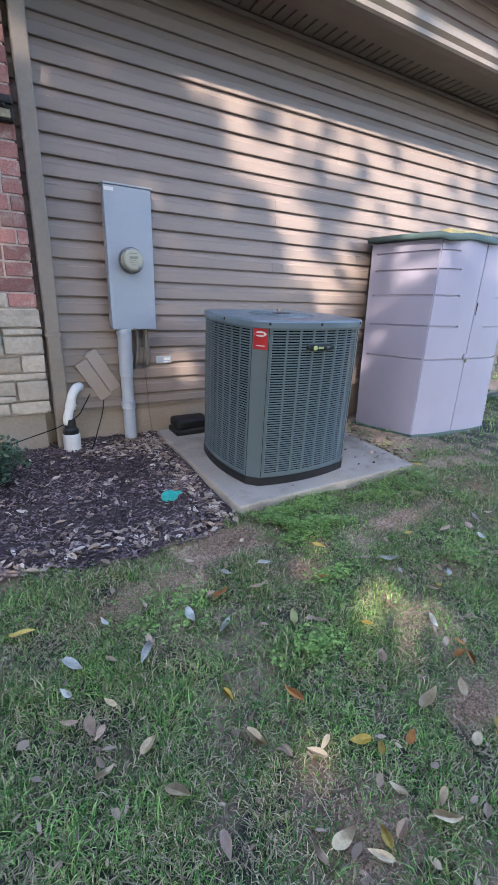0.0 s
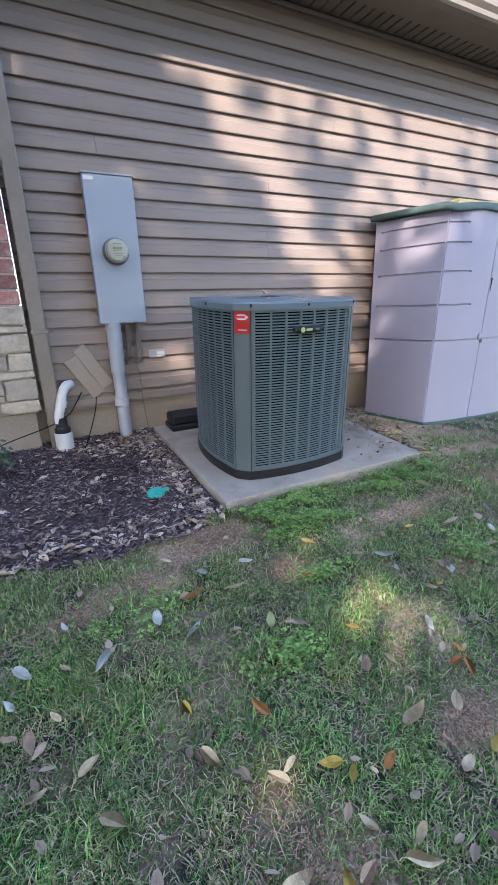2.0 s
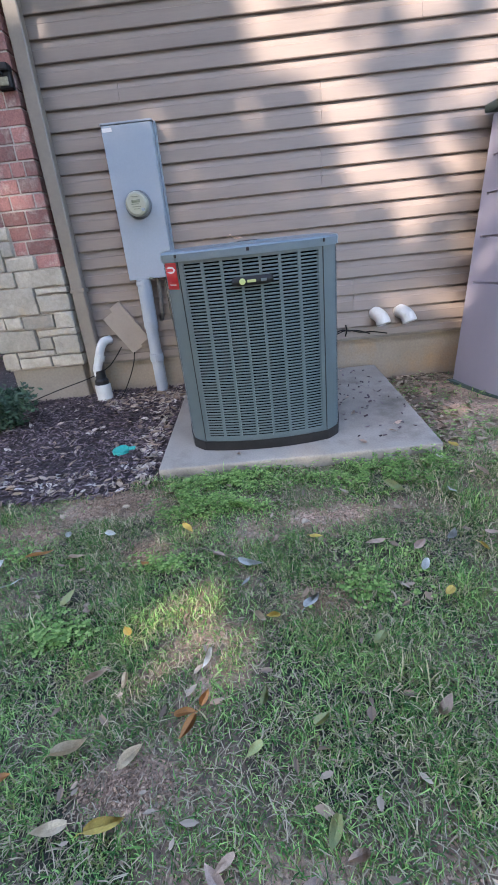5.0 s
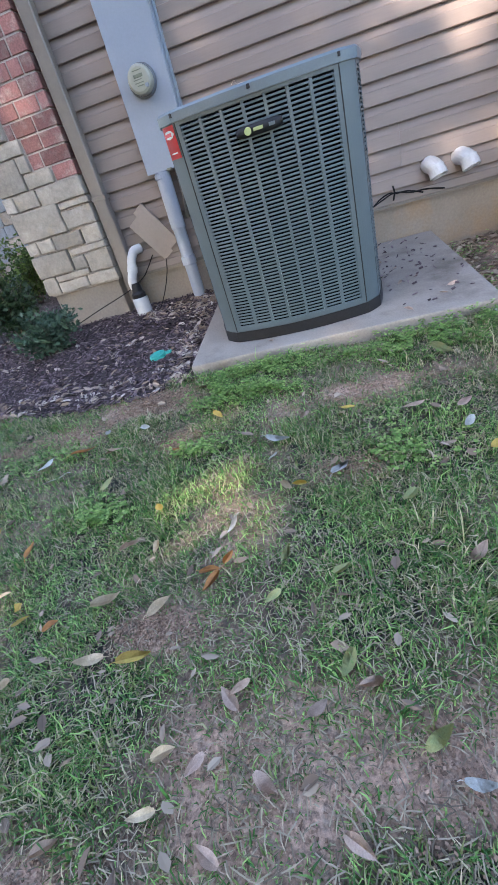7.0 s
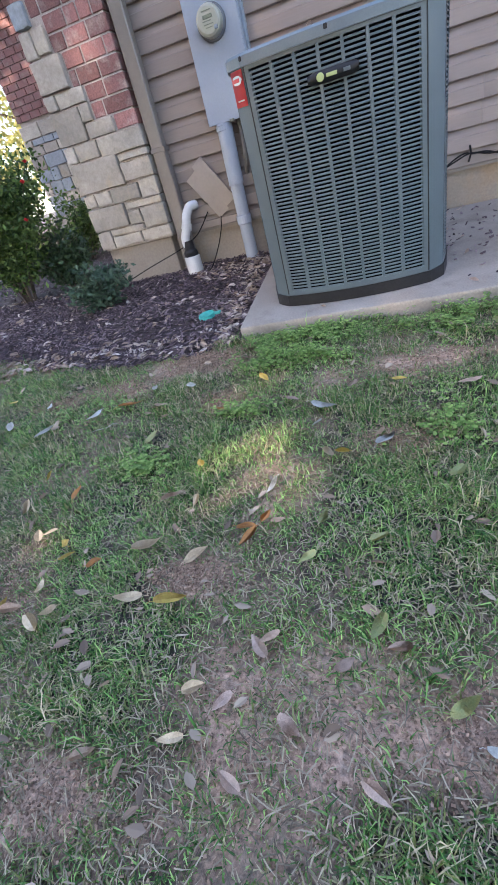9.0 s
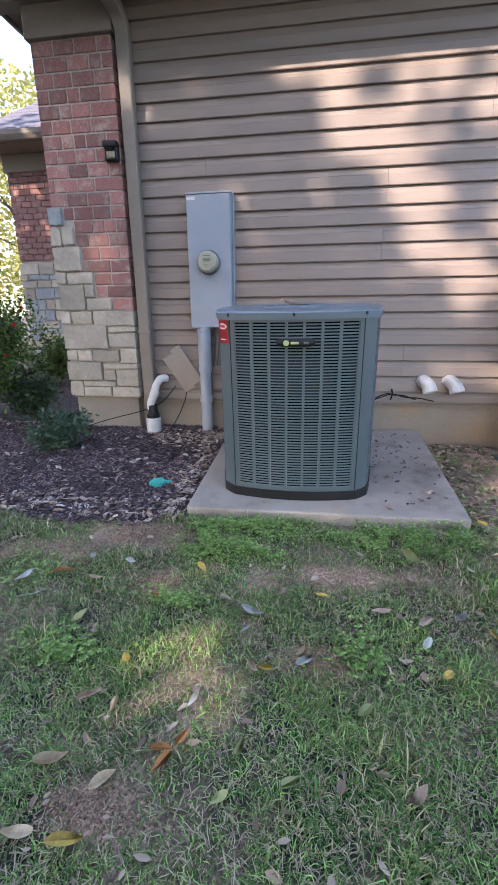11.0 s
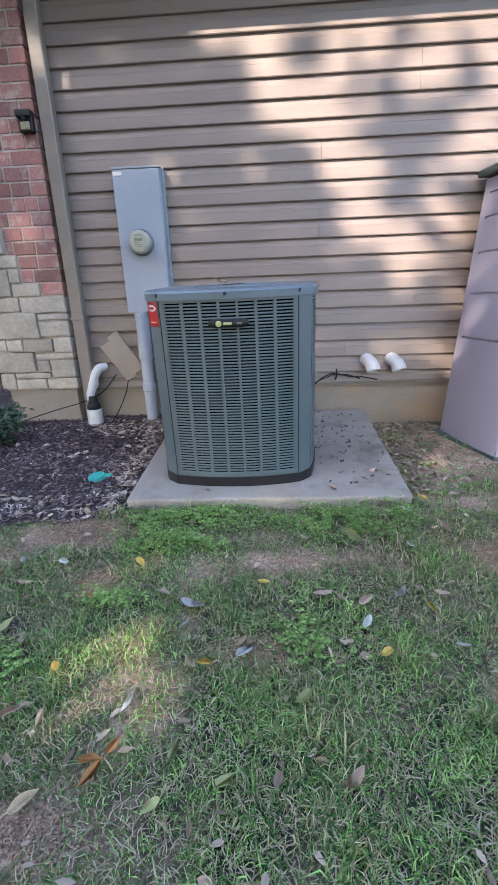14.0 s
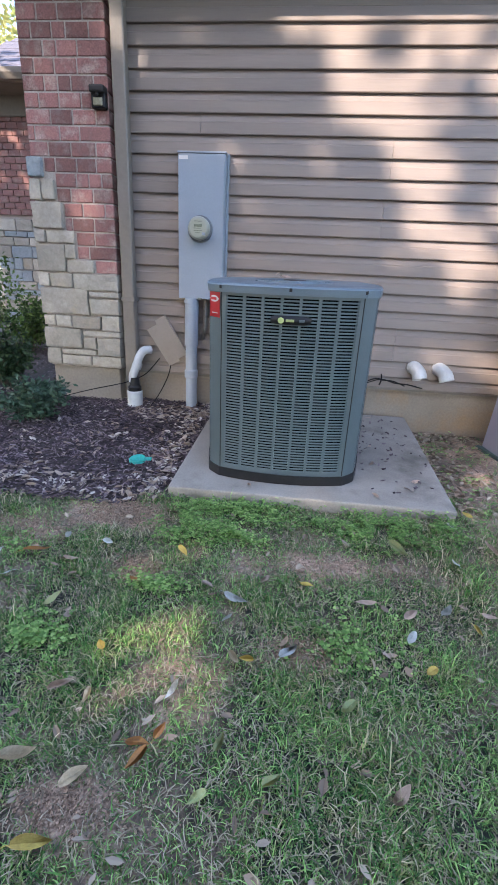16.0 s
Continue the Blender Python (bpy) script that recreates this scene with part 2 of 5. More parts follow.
def tube(points, r, seg=12, bm=None, caps=True, hollow=0.0):
    """A pipe along points; r one radius or one for each point."""
    bm = bm or bmesh.new()
    pts = [Vector(p) for p in points]
    rs = r if isinstance(r, (list, tuple)) else [r] * len(pts)
    up, rings = None, []
    for i, p in enumerate(pts):
        d = (pts[min(i + 1, len(pts) - 1)] - pts[max(i - 1, 0)]).normalized()
        if up is None:
            up = d.orthogonal().normalized()
        up = (up - d * up.dot(d)).normalized()
        side = d.cross(up)
        rings.append([bm.verts.new(p + rs[i] * (math.cos(a) * up + math.sin(a) * side)) for a in (2 * math.pi * k / seg for k in range(seg))])
    for a, b in zip(rings, rings[1:]):
        for k in range(seg):
            bm.faces.new((a[k], a[(k + 1) % seg], b[(k + 1) % seg], b[k]))
    if hollow:
        d = (pts[-1] - pts[-2]).normalized()
        c = pts[-1]
        inner = [bm.verts.new(c + (v.co - c) * hollow) for v in rings[-1]]
        deep = [bm.verts.new(v.co - d * rs[-1] * 1.2) for v in inner]
        for a, b in ((rings[-1], inner), (inner, deep)):
            for k in range(seg):
                bm.faces.new((a[k], a[(k + 1) % seg], b[(k + 1) % seg], b[k]))
        bm.faces.new(deep)
        bm.faces.new(rings[0][::-1])
    elif caps:
        bm.faces.new(rings[0][::-1])
        bm.faces.new(rings[-1])
    return bm


def curve(points, n=8):
    """Points of a smooth line through the given ones."""
    p = [Vector(q) for q in points]
    p = [2 * p[0] - p[1]] + p + [2 * p[-1] - p[-2]]
    out = []
    for i in range(1, len(p) - 2):
        for k in range(n):
            t = k / n
            out.append(0.5 * (2 * p[i] + (p[i + 1] - p[i - 1]) * t + (2 * p[i - 1] - 5 * p[i] + 4 * p[i + 1] - p[i + 2]) * t * t + (3 * p[i] - p[i - 1] - 3 * p[i + 1] + p[i + 2]) * t ** 3))
    return out + [p[-2]]


def lathe(profile, seg=24, bm=None):
    """Profile rows (radius, height) turned round z."""
    bm = bm or bmesh.new()
    rings = [[bm.verts.new((r * math.cos(a), r * math.sin(a), z)) for a in (2 * math.pi * k / seg for k in range(seg))] for r, z in profile]
    for a, b in zip(rings, rings[1:]):
        for k in range(seg):
            bm.faces.new((a[k], a[(k + 1) % seg], b[(k + 1) % seg], b[k]))
    bm.faces.new(rings[0][::-1])
    bm.faces.new(rings[-1])
    return bm


def prism(outline, z0, z1, bm=None):
    """A closed outline of (x, y) raised from z0 to z1."""
    bm = bm or bmesh.new()
    a = [bm.verts.new((x, y, z0)) for x, y in outline]
    b = [bm.verts.new((x, y, z1)) for x, y in outline]
    for k in range(len(a)):
        j = (k + 1) % len(a)
        bm.faces.new((a[k], a[j], b[j], b[k]))
    bm.faces.new(a[::-1])
    bm.faces.new(b)
    return bm


def extrude_x(profile, x0, x1, bm=None):
    """A closed profile of (y, z) drawn out along x."""
    bm = bm or bmesh.new()
    a = [bm.verts.new((x0, y, z)) for y, z in profile]
    b = [bm.verts.new((x1, y, z)) for y, z in profile]
    for k in range(len(a)):
        j = (k + 1) % len(a)
        bm.faces.new((a[k], b[k], b[j], a[j]))
    bm.faces.new(a)
    bm.faces.new(b[::-1])
    return bm


def polys(name, verts, faces, material, parent=None, kind="", label="", category=""):
    """One mesh of many small pieces."""
    me = bpy.data.meshes.new(name)
    me.from_pydata(verts, [], faces)
    me.materials.append(material)
    ob = new(name, me)
    ob.parent = parent
    return tagged(ob, label, category, "", kind)


# ---- ground ----
WALL = 3.45


def smooth01(a, b, v):
    t = min(1, max(0, (v - a) / (b - a)))
    return t * t * (3 - 2 * t)


def ground_z(x, y):
    k = smooth01(1.0, 2.9, x)
    left = np.interp(y, [-6, -0.5, 0.9, 1.55, 2.0, 3.4], [-0.3, -0.2, -0.105, -0.03, 0.0, 0.11])
    right = np.interp(y, [-6, -0.5, 0.9, 1.55, 2.0, 3.4], [-0.3, -0.2, -0.10, 0.0, 0.015, 0.02])
    z = left + (right - left) * k
    return z + 0.018 * noise.noise(Vector((x * 2.1, y * 2.1, 0))) + 0.008 * noise.noise(Vector((x * 7, y * 7, 3)))


def mulch_edge(x):
    """The lawn's far edge, where the mulch bed begins."""
    return float(np.interp(x, [-4, -0.6, -0.1, 0.4, 0.8, 1.2], [2.6, 2.15, 1.95, 1.82, 1.84, 1.94])) + 0.04 * noise.noise(Vector((x * 5, 0, 0)))


def build_ground():
    far = [25, 60, 150, 400, 1500]
    xs = [-v for v in far[::-1]] + [-12 + 0.5 * k for k in range(20)] + [-2 + 0.06 * k for k in range(134)] + [6.2 + 0.6 * k for k in range(18)] + far[0:]
    xs = sorted(set(xs))
    ys = [-v for v in far[::-1]] + [-12 + 0.6 * k for k in range(19)] + [-0.8 + 0.06 * k for k in range(74)] + [3.7 + 0.8 * k for k in range(24)] + far
    ys = sorted(set(ys))
    verts = [(x, y, ground_z(x, y)) for y in ys for x in xs]
    w = len(xs)
    faces = [(j * w + i, j * w + i + 1, (j + 1) * w + i + 1, (j + 1) * w + i) for j in range(len(ys) - 1) for i in range(w - 1)]
    ob = polys("ground", verts, faces, M["soil"], None, "structure", "patchy lawn soil, sloping gently away from the house", "ground")
    ob.data.polygons.foreach_set("use_smooth", [True] * len(faces))
    layer = ob.data.attributes.new("bare", "FLOAT", "POINT")
    layer.data.foreach_set("value", [1 - sward(x, y) if -3 < x < 8 and -2 < y < 4 else 0.2 for y in ys for x in xs])


BARE = [(3.05, 2.75, 0.5, 0.9), (1.64, 0.2, 0.26, 0.2), (2.02, 0.2, 0.16, 0.12), (2.05, 1.45, 0.45, 0.085), (1.02, 1.72, 0.26, 0.13), (0.98, 1.73, 0.2, 0.1), (0.72, 0.42, 0.15, 0.12), (2.9, 1.5, 0.2, 0.1), (1.15, 1.35, 0.18, 0.08), (1.35, 0.5, 0.13, 0.06), (0.25, 1.45, 0.12, 0.06), (1.9, 1.02, 0.12, 0.07), (1.2, 0.0, 0.2, 0.1), (0.55, 1.55, 0.2, 0.08)]


def sward(x, y):
    """How thick the grass stands, 0 to 1."""
    v = 0.86 + 0.5 * noise.noise(Vector((x * 2.3, y * 2.3, 5))) + 0.5 * noise.noise(Vector((x * 7, y * 7, 9)))
    for cx, cy, rx, ry in BARE:
        d = math.hypot((x - cx) / rx, (y - cy) / ry)
        if d < 1.5:
            v -= 0.72 * (1 - d / 1.5) ** 0.8
    return min(1, max(0.05, v))


build_ground()


def bed():
    """The dark mulch bed along the wall: a skin a little above the soil."""
    nx, ny = 90, 30
    verts, faces = [], []
    for i in range(nx + 1):
        x = -3.2 + 4.42 * i / nx
        y0 = mulch_edge(x)
        for j in range(ny + 1):
            y = y0 + (3.6 - y0) * j / ny if x > -0.25 else y0 + (6.5 - y0) * j / ny
            verts.append((x, y, ground_z(x, y) + 0.012 * min(1, j / 2)))
    h = ny + 1
    faces = [(i * h + j, (i + 1) * h + j, (i + 1) * h + j + 1, i * h + j + 1) for i in range(nx) for j in range(ny)]
    return polys("mulch_bed", verts, faces, M["mulch_bed"], None, "structure", "dark shredded mulch bed beside the wall", "mulch bed")


mulch = bed()

# ---- house: siding wall ----
wall = tagged(part("wall_siding", box((0.36, WALL + 0.02, 0.38), (6.18, WALL + 0.2, 3.3)), M["trim"]), "tan vinyl siding wall in long horizontal laps", "wall", kind="structure")
base = tagged(part("wall_foundation", box((0.30, WALL + 0.015, -0.5), (6.16, WALL + 0.2, 0.379)), M["foundation"]), "stained poured concrete foundation below the siding", "foundation", kind="structure")
part("starter_strip", extrude_x([(WALL + 0.02, 0.372), (WALL - 0.012, 0.369), (WALL - 0.012, 0.385), (WALL + 0.02, 0.387)], 0.36, 6.18), M["trim"], wall)


def lap(z, h, x0, x1):
    y = WALL
    prof = [(y + 0.022, z + h), (y + 0.005, z + h), (y - 0.006, z + h * 0.64), (y - 0.012, z + h * 0.6), (y - 0.018, z + 0.005), (y - 0.015, z), (y + 0.004, z), (y + 0.022, z + 0.004)]
    return extrude_x(prof, x0, x1)


SEAMS = {11: 2.352, 12: 2.352, 15: 3.01, 16: 3.01, 13: 0.99, 1: 2.57, 2: 2.57, 8: 2.34, 9: 2.34, 5: 4.1, 6: 4.1, 17: 4.6, 18: 4.6}
Z0, COURSE = 0.472, 0.1266
part("siding_lap", lap(0.386, Z0 - 0.386, 0.36, 6.18), M["siding"], wall)
for k in range(22):
    cut = SEAMS.get(k, 4.4 + 0.31 * (k % 5))
    part("siding_lap", lap(Z0 + COURSE * k, COURSE, 0.36, cut), M["siding"], wall)
    part("siding_lap", lap(Z0 + COURSE * k, COURSE, cut + 0.0015, 6.18), M["siding"], wall)

# ---- house: eaves ----
EAVE, SOF = 2.97, 3.285
eave = empty("eaves", pose(0, 0, 0), "tan aluminium eaves with vented soffit, fascia and gutter", "eaves")
eave["kind"] = "structure"
part("frieze", box((0.40, WALL - 0.03, 3.252), (6.18, WALL, SOF - 0.004), 0.004), M["trim"], eave)
part("soffit_board", box((-0.53, EAVE + 0.02, SOF + 0.012), (6.55, WALL + 0.2, SOF + 0.05)), M["soffit"], eave)
part("side_soffit", box((-0.53, WALL + 0.2, SOF + 0.0), (-0.2, 9.0, SOF + 0.05)), M["soffit"], eave)
part("side_fascia", box((-0.56, EAVE + 0.03, SOF - 0.015), (-0.532, 9.0, SOF + 0.16), 0.003), M["trim"], eave)
part("soffit_border", box((-0.53, EAVE + 0.02, SOF - 0.012), (6.55, 3.20, SOF + 0.011), 0.003), M["soffit"], eave)
bm = bmesh.new()
for k in range(72):
    x = -0.52 + 0.0985 * k
    box((x, 3.203, SOF - 0.002), (x + 0.082, WALL - 0.036, SOF + 0.013), 0.004, bm)
tagged(part("soffit", bm, M["soffit"], eave), kind="stuff")
part("fascia", box((-0.55, EAVE - 0.01, SOF - 0.02), (6.55, EAVE + 0.019, SOF + 0.17), 0.003), M["trim"], eave)
g, z = EAVE - 0.011, SOF - 0.035
part("gutter", extrude_x([(g, z), (g - 0.065, z), (g - 0.08, z + 0.015), (g - 0.085, z + 0.045), (g - 0.11, z + 0.075), (g - 0.115, z + 0.11), (g - 0.12, z + 0.125), (g - 0.105, z + 0.125), (g - 0.10, z + 0.08), (g - 0.075, z + 0.045), (g - 0.07, z + 0.02), (g, z + 0.015)], -0.55, 6.55), M["trim"], eave)
roof = tagged(part("roof", extrude_x([(g - 0.02, 3.395), (g - 0.02, 3.41), (4.05, 4.18), (4.05, 4.15)], -0.6, 6.55), M["shingle"]), "grey asphalt shingle roof above the eaves", "roof", kind="structure")
rng = random.Random(5)
for row in range(5):
    bm = bmesh.new()
    y0 = g - 0.018 + 0.12 * row
    x = -0.6 + 0.1 * (row % 2)
    while x < 6.5:
        w = rng.uniform(0.12, 0.26)
        zz = 3.418 + (y0 - g) * 0.692
        p = [(y0, zz + 0.002), (y0, zz + 0.009), (y0 + 0.13, zz + 0.098), (y0 + 0.13, zz + 0.09)]
        extrude_x(p, x, min(6.5, x + w - 0.004), bm)
        x += w
    tagged(part("shingle_row", bm, M["shingle"], roof), kind="stuff")
up = tagged(part("wall_upper", box((1.5, 4.0, 3.9), (6.18, 4.2, 4.65)), M["trim"]), "tan siding wall of the upper storey", "wall", kind="structure")
for k in range(5):
    bm = lap(4.05 + COURSE * k, COURSE, 1.5, 6.18)
    bmesh.ops.translate(bm, vec=(0, 0.545, 0), verts=bm.verts)
    part("siding_lap", bm, M["siding"], up)
tagged(part("upper_soffit", box((1.2, 3.35, 4.6), (6.55, 4.2, 4.7)), M["soffit"]), "tan soffit of the upper roof", "soffit", kind="structure")
tagged(part("wall_back", box((-0.2, 3.7, -0.3), (0.3, 9.0, 3.24)), M["mortar"]), "plain side wall of the house behind the pier", "wall", kind="structure")

# ---- brick and stone pier ----
FACE = 3.35
pier = tagged(part("wall_pier", box((-0.272, FACE + 0.006, 0.40), (0.343, 3.70, 3.05)), M["mortar"]), "red brick pier above a skirt of irregular cut stone", "wall", kind="structure")
tagged(part("pier_foundation", box((-0.262, FACE + 0.02, -0.4), (0.325, 3.70, 0.40), 0.006), M["foundation"]), "stained concrete footing below the stone", "foundation", kind="structure")
UPPER = [(-0.29, -0.18, 1.80, 1.93), (-0.29, -0.205, 1.645, 1.785), (-0.195, -0.10, 1.655, 1.785), (-0.29, -0.05, 1.455, 1.635), (-0.29, -0.205, 1.355, 1.445), (-0.195, 0.03, 1.355, 1.445), (-0.29, -0.06, 1.145, 1.345), (-0.05, 0.03, 1.245, 1.345), (-0.04, 0.17, 1.145, 1.235), (-0.29, -0.205, 1.035, 1.135), (-0.195, -0.01, 1.035, 1.135), (0.0, 0.36, 1.015, 1.135)]
LOWER = [(-0.285, 0.11, 0.825, 1.025), (0.12, 0.36, 0.965, 1.005), (0.12, 0.36, 0.835, 0.955), (-0.285, -0.19, 0.73, 0.815), (-0.18, -0.05, 0.725, 0.815), (-0.04, 0.20, 0.715, 0.815), (0.21, 0.36, 0.705, 0.825), (-0.285, 0.03, 0.555, 0.715), (0.04, 0.36, 0.655, 0.70), (0.04, 0.15, 0.555, 0.645), (0.16, 0.36, 0.505, 0.645), (-0.285, -0.165, 0.415, 0.545), (-0.155, 0.15, 0.505, 0.545), (-0.155, 0.10, 0.415, 0.495), (0.11, 0.36, 0.415, 0.495)]
rng = random.Random(3)


def rough_stone(x0, x1, z0, z1, depth=0.13, out=0.03, y=FACE):
    """A split-faced stone with uneven edges."""
    bm = box((x0, y - out + rng.uniform(-0.008, 0.008), z0), (x1, y - out + depth, z1))
    bmesh.ops.bevel(bm, geom=bm.edges[:], offset=min(0.012, (z1 - z0) * 0.25), segments=2, affect="EDGES", profile=0.7)
    bmesh.ops.subdivide_edges(bm, edges=[e for e in bm.edges if e.calc_length() > 0.06], cuts=2, use_grid_fill=True)
    o = Vector((rng.uniform(0, 50), 0, 0))
    for v in bm.verts:
        v.co += 0.007 * noise.noise_vector(v.co * 14 + o) + 0.003 * noise.noise_vector(v.co * 45 + o)
    return bm


for k, (x0, x1, z0, z1) in enumerate(UPPER + LOWER):
    part("stone", rough_stone(x0, x1, z0, z1), M["stone_blue"] if k == 0 else M["stone"], pier)
BRICK_H = 0.0988
for c in range(19):
    z = 1.143 + BRICK_H * c
    zm = z + 0.05
    x = max([-0.272] + [s[1] + 0.012 for s in UPPER if s[2] - 0.01 < zm < s[3] + 0.03 and s[0] < 0.1])
    n = 0
    while x < 0.34:
        w = rng.choice((0.098, 0.15, 0.165, 0.175, 0.19))
        if n == 0 and c % 2:
            w *= 0.6
        x1 = min(0.353, x + w)
        if 0.353 - x1 < 0.06:
            x1 = 0.353
        j = rng.uniform(-0.002, 0.002)
        part("brick", box((x, FACE + j, z + 0.005), (x1 - 0.011 if x1 < 0.35 else 0.353, FACE + 0.101, z + BRICK_H - 0.006), 0.004), M["brick"], pier)
        x, n = x1, n + 1
part("frieze_board", box((-0.295, FACE - 0.035, 3.022), (0.378, FACE + 0.1, 3.222), 0.004), M["trim"], pier, "tan metal-wrapped frieze board")
part("crown_strip", box((-0.50, FACE - 0.075, 3.224), (0.40, FACE + 0.05, 3.283), 0.004), M["trim"], pier)

# ---- downspout ----
spout = empty("downspout", pose(0.436, 3.375, 0.0), "tan square downspout at the corner of siding and brick", "downspout")


def square_pipe(points, w, d, bm=None):
    bm = bm or bmesh.new()
    rings = []
    pts = [Vector(p) for p in points]
    for i, p in enumerate(pts):
        dr = (pts[min(i + 1, len(pts) - 1)] - pts[max(0, i - 1)]).normalized()
        sx = Vector((1, 0, 0))
        sy = dr.cross(sx).normalized()
        c = 0.18
        rings.append([bm.verts.new(p + sx * a * w / 2 + sy * b * d / 2) for a, b in ((-1 + c, -1), (1 - c, -1), (1, -1 + c), (1, 1 - c), (1 - c, 1), (-1 + c, 1), (-1, 1 - c), (-1, -1 + c))])
    for a, b in zip(rings, rings[1:]):
        for k in range(8):
            bm.faces.new((a[k], a[(k + 1) % 8], b[(k + 1) % 8], b[k]))
    bm.faces.new(rings[0])
    bm.faces.new(rings[-1][::-1])
    return bm


part("pipe", square_pipe([(0, 0, 0.84), (0, 0, 2.98)], 0.096, 0.072), M["trim"], spout)
part("lower_pipe", square_pipe([(0.002, 0.004, 0.06), (0.0, 0.004, 0.86)], 0.102, 0.074), M["trim"], spout)
part("elbow", square_pipe(curve([(0, 0, 2.96), (0, -0.005, 3.04), (-0.01, -0.08, 3.13), (-0.03, -0.30, 3.185), (-0.04, -0.40, 3.22), (-0.04, -0.435, 3.29)], 5), 0.098, 0.074), M["trim"], spout)
for z in (0.95,):
    part("strap", box((-0.056, -0.039, z), (0.056, 0.06, z + 0.028), 0.002), M["trim"], spout)

# ---- air conditioner and pad ----
PAD = pose(1.93, 2.66, 0.112, 3.55, -0.35, 0)
pad = empty("equipment_pad", PAD, "weathered grey concrete slab beneath the air conditioner", "concrete pad")
bm = box((-0.755, -0.74, -0.10), (0.765, 0.73, 0.0), 0.012, seg=2)
for v in bm.verts:
    v.co.x += 0.024 * (v.co.y + 0.74) * (v.co.x > 0)
part("slab", bm, M["concrete"], pad)

AC = PAD @ pose(-0.158, -0.173, 0.002)
ac = empty("air_conditioner", AC, "grey-green louvred outdoor air conditioner on a concrete slab", "air conditioner")


def bow(side, s):
    """A point of the casing's plan: s from -1 to 1 along a side (0 front, 1 right, 2 back, 3 left)."""
    if side % 2 == 0:
        p = Vector((0.345 * s, -(0.385 + 0.045 * (1 - s * s))))
    else:
        p = Vector((0.32 * s, -(0.412 + 0.045 * (1 - s * s))))
    a = math.pi / 2 * side
    return Vector((p.x * math.cos(a) - p.y * math.sin(a), p.x * math.sin(a) + p.y * math.cos(a)))


def corner(side, t):
    """A point of the rounded post after that side."""
    a, b = bow(side, 1), bow((side + 1) % 4, -1)
    m = (a + b) / 2
    m = m + m.normalized() * 0.006
    return a * (1 - t) ** 2 + 2 * m * t * (1 - t) + b * t * t


def plan(grow=0.0, n=10):
    pts = []
    for side in range(4):
        pts += [bow(side, -1 + 2 * k / n) for k in range(n + 1)]
        pts += [corner(side, k / 5) for k in range(1, 5)]
    return [(p.x + p.normalized().x * grow, p.y + p.normalized().y * grow) for p in pts]


H0, H1 = 0.055, 1.010
part("base_pan", prism(plan(0.006), 0.0, H0), M["black"], ac, "black plastic base")
part("coil", prism(plan(-0.045), H0, H1 - 0.03), M["coil"], ac, "coil behind the louvres, blackened as in shade")


def strip(pts, z0, z1, thick, bm=None):
    """An upright wall of some thickness along plan points."""
    bm = bm or bmesh.new()
    rows = []
    for p in pts:
        q = p - p.normalized() * thick
        rows.append([bm.verts.new((v.x, v.y, z)) for v, z in ((p, z0), (p, z1), (q, z1), (q, z0))])
    for a, b in zip(rows, rows[1:]):
        for k in range(4):
            bm.faces.new((a[k], b[k], b[(k + 1) % 4], a[(k + 1) % 4]))
    bm.faces.new(rows[0])
    bm.faces.new(rows[-1][::-1])
    return bm


NSLAT = 58
Z_LO, Z_HI = H0 + 0.022, H1 - 0.026
PITCH = (Z_HI - Z_LO) / NSLAT
for side in range(4):
    post = part("corner_post", strip([corner(side, k / 6) for k in range(7)], H0, H1, 0.025), M["steel"], ac, smooth=False)
    frame_bm = strip([bow(side, -1 + 2 * k / 16) for k in range(17)], H0, Z_LO, 0.012)
    strip([bow(side, -1 + 2 * k / 16) for k in range(17)], Z_HI, H1, 0.012, frame_bm)
    for s0, s1 in ((-0.983, -0.93), (0.93, 0.983)):
        strip([bow(side, s0), bow(side, s1)], Z_LO, Z_HI, 0.012, frame_bm)
    panel = part("louvre_panel", frame_bm, M["steel"], ac)
    for s0 in (-0.996, 0.984):
        part("seam", strip([bow(side, s0) * 1.0015, bow(side, s0 + 0.012) * 1.0015], H0 + 0.003, H1 - 0.014, 0.004), M["black"], panel, "dark seam beside the post")
    for k in range(1, 7):
        s = -0.93 + 1.86 * k / 7
        part("rib", strip([bow(side, s - 0.017), bow(side, s + 0.017)], Z_LO, Z_HI, 0.01), M["steel"], panel)
    bm = bmesh.new()
    rows = []
    for k in range(15):
        p = bow(side, -0.93 + 1.86 * k / 14)
        d = p.normalized()
        rows.append([bm.verts.new((*(p - d * o), z)) for o, z in ((0.0008, 0.0), (0.0005, 0.0042), (0.0045, 0.0082), (0.0055, 0.0068))])
    for a, b in zip(rows, rows[1:]):
        for k in range(4):
            bm.faces.new((a[k], b[k], b[(k + 1) % 4], a[(k + 1) % 4]))
    first = part("slat", bm, M["steel"], panel, at=pose(0, 0, Z_LO))
    for k in range(1, NSLAT):
        ob = new("slat", first.data)
        ob.parent, ob.matrix_basis = panel, pose(0, 0, Z_LO + PITCH * k)


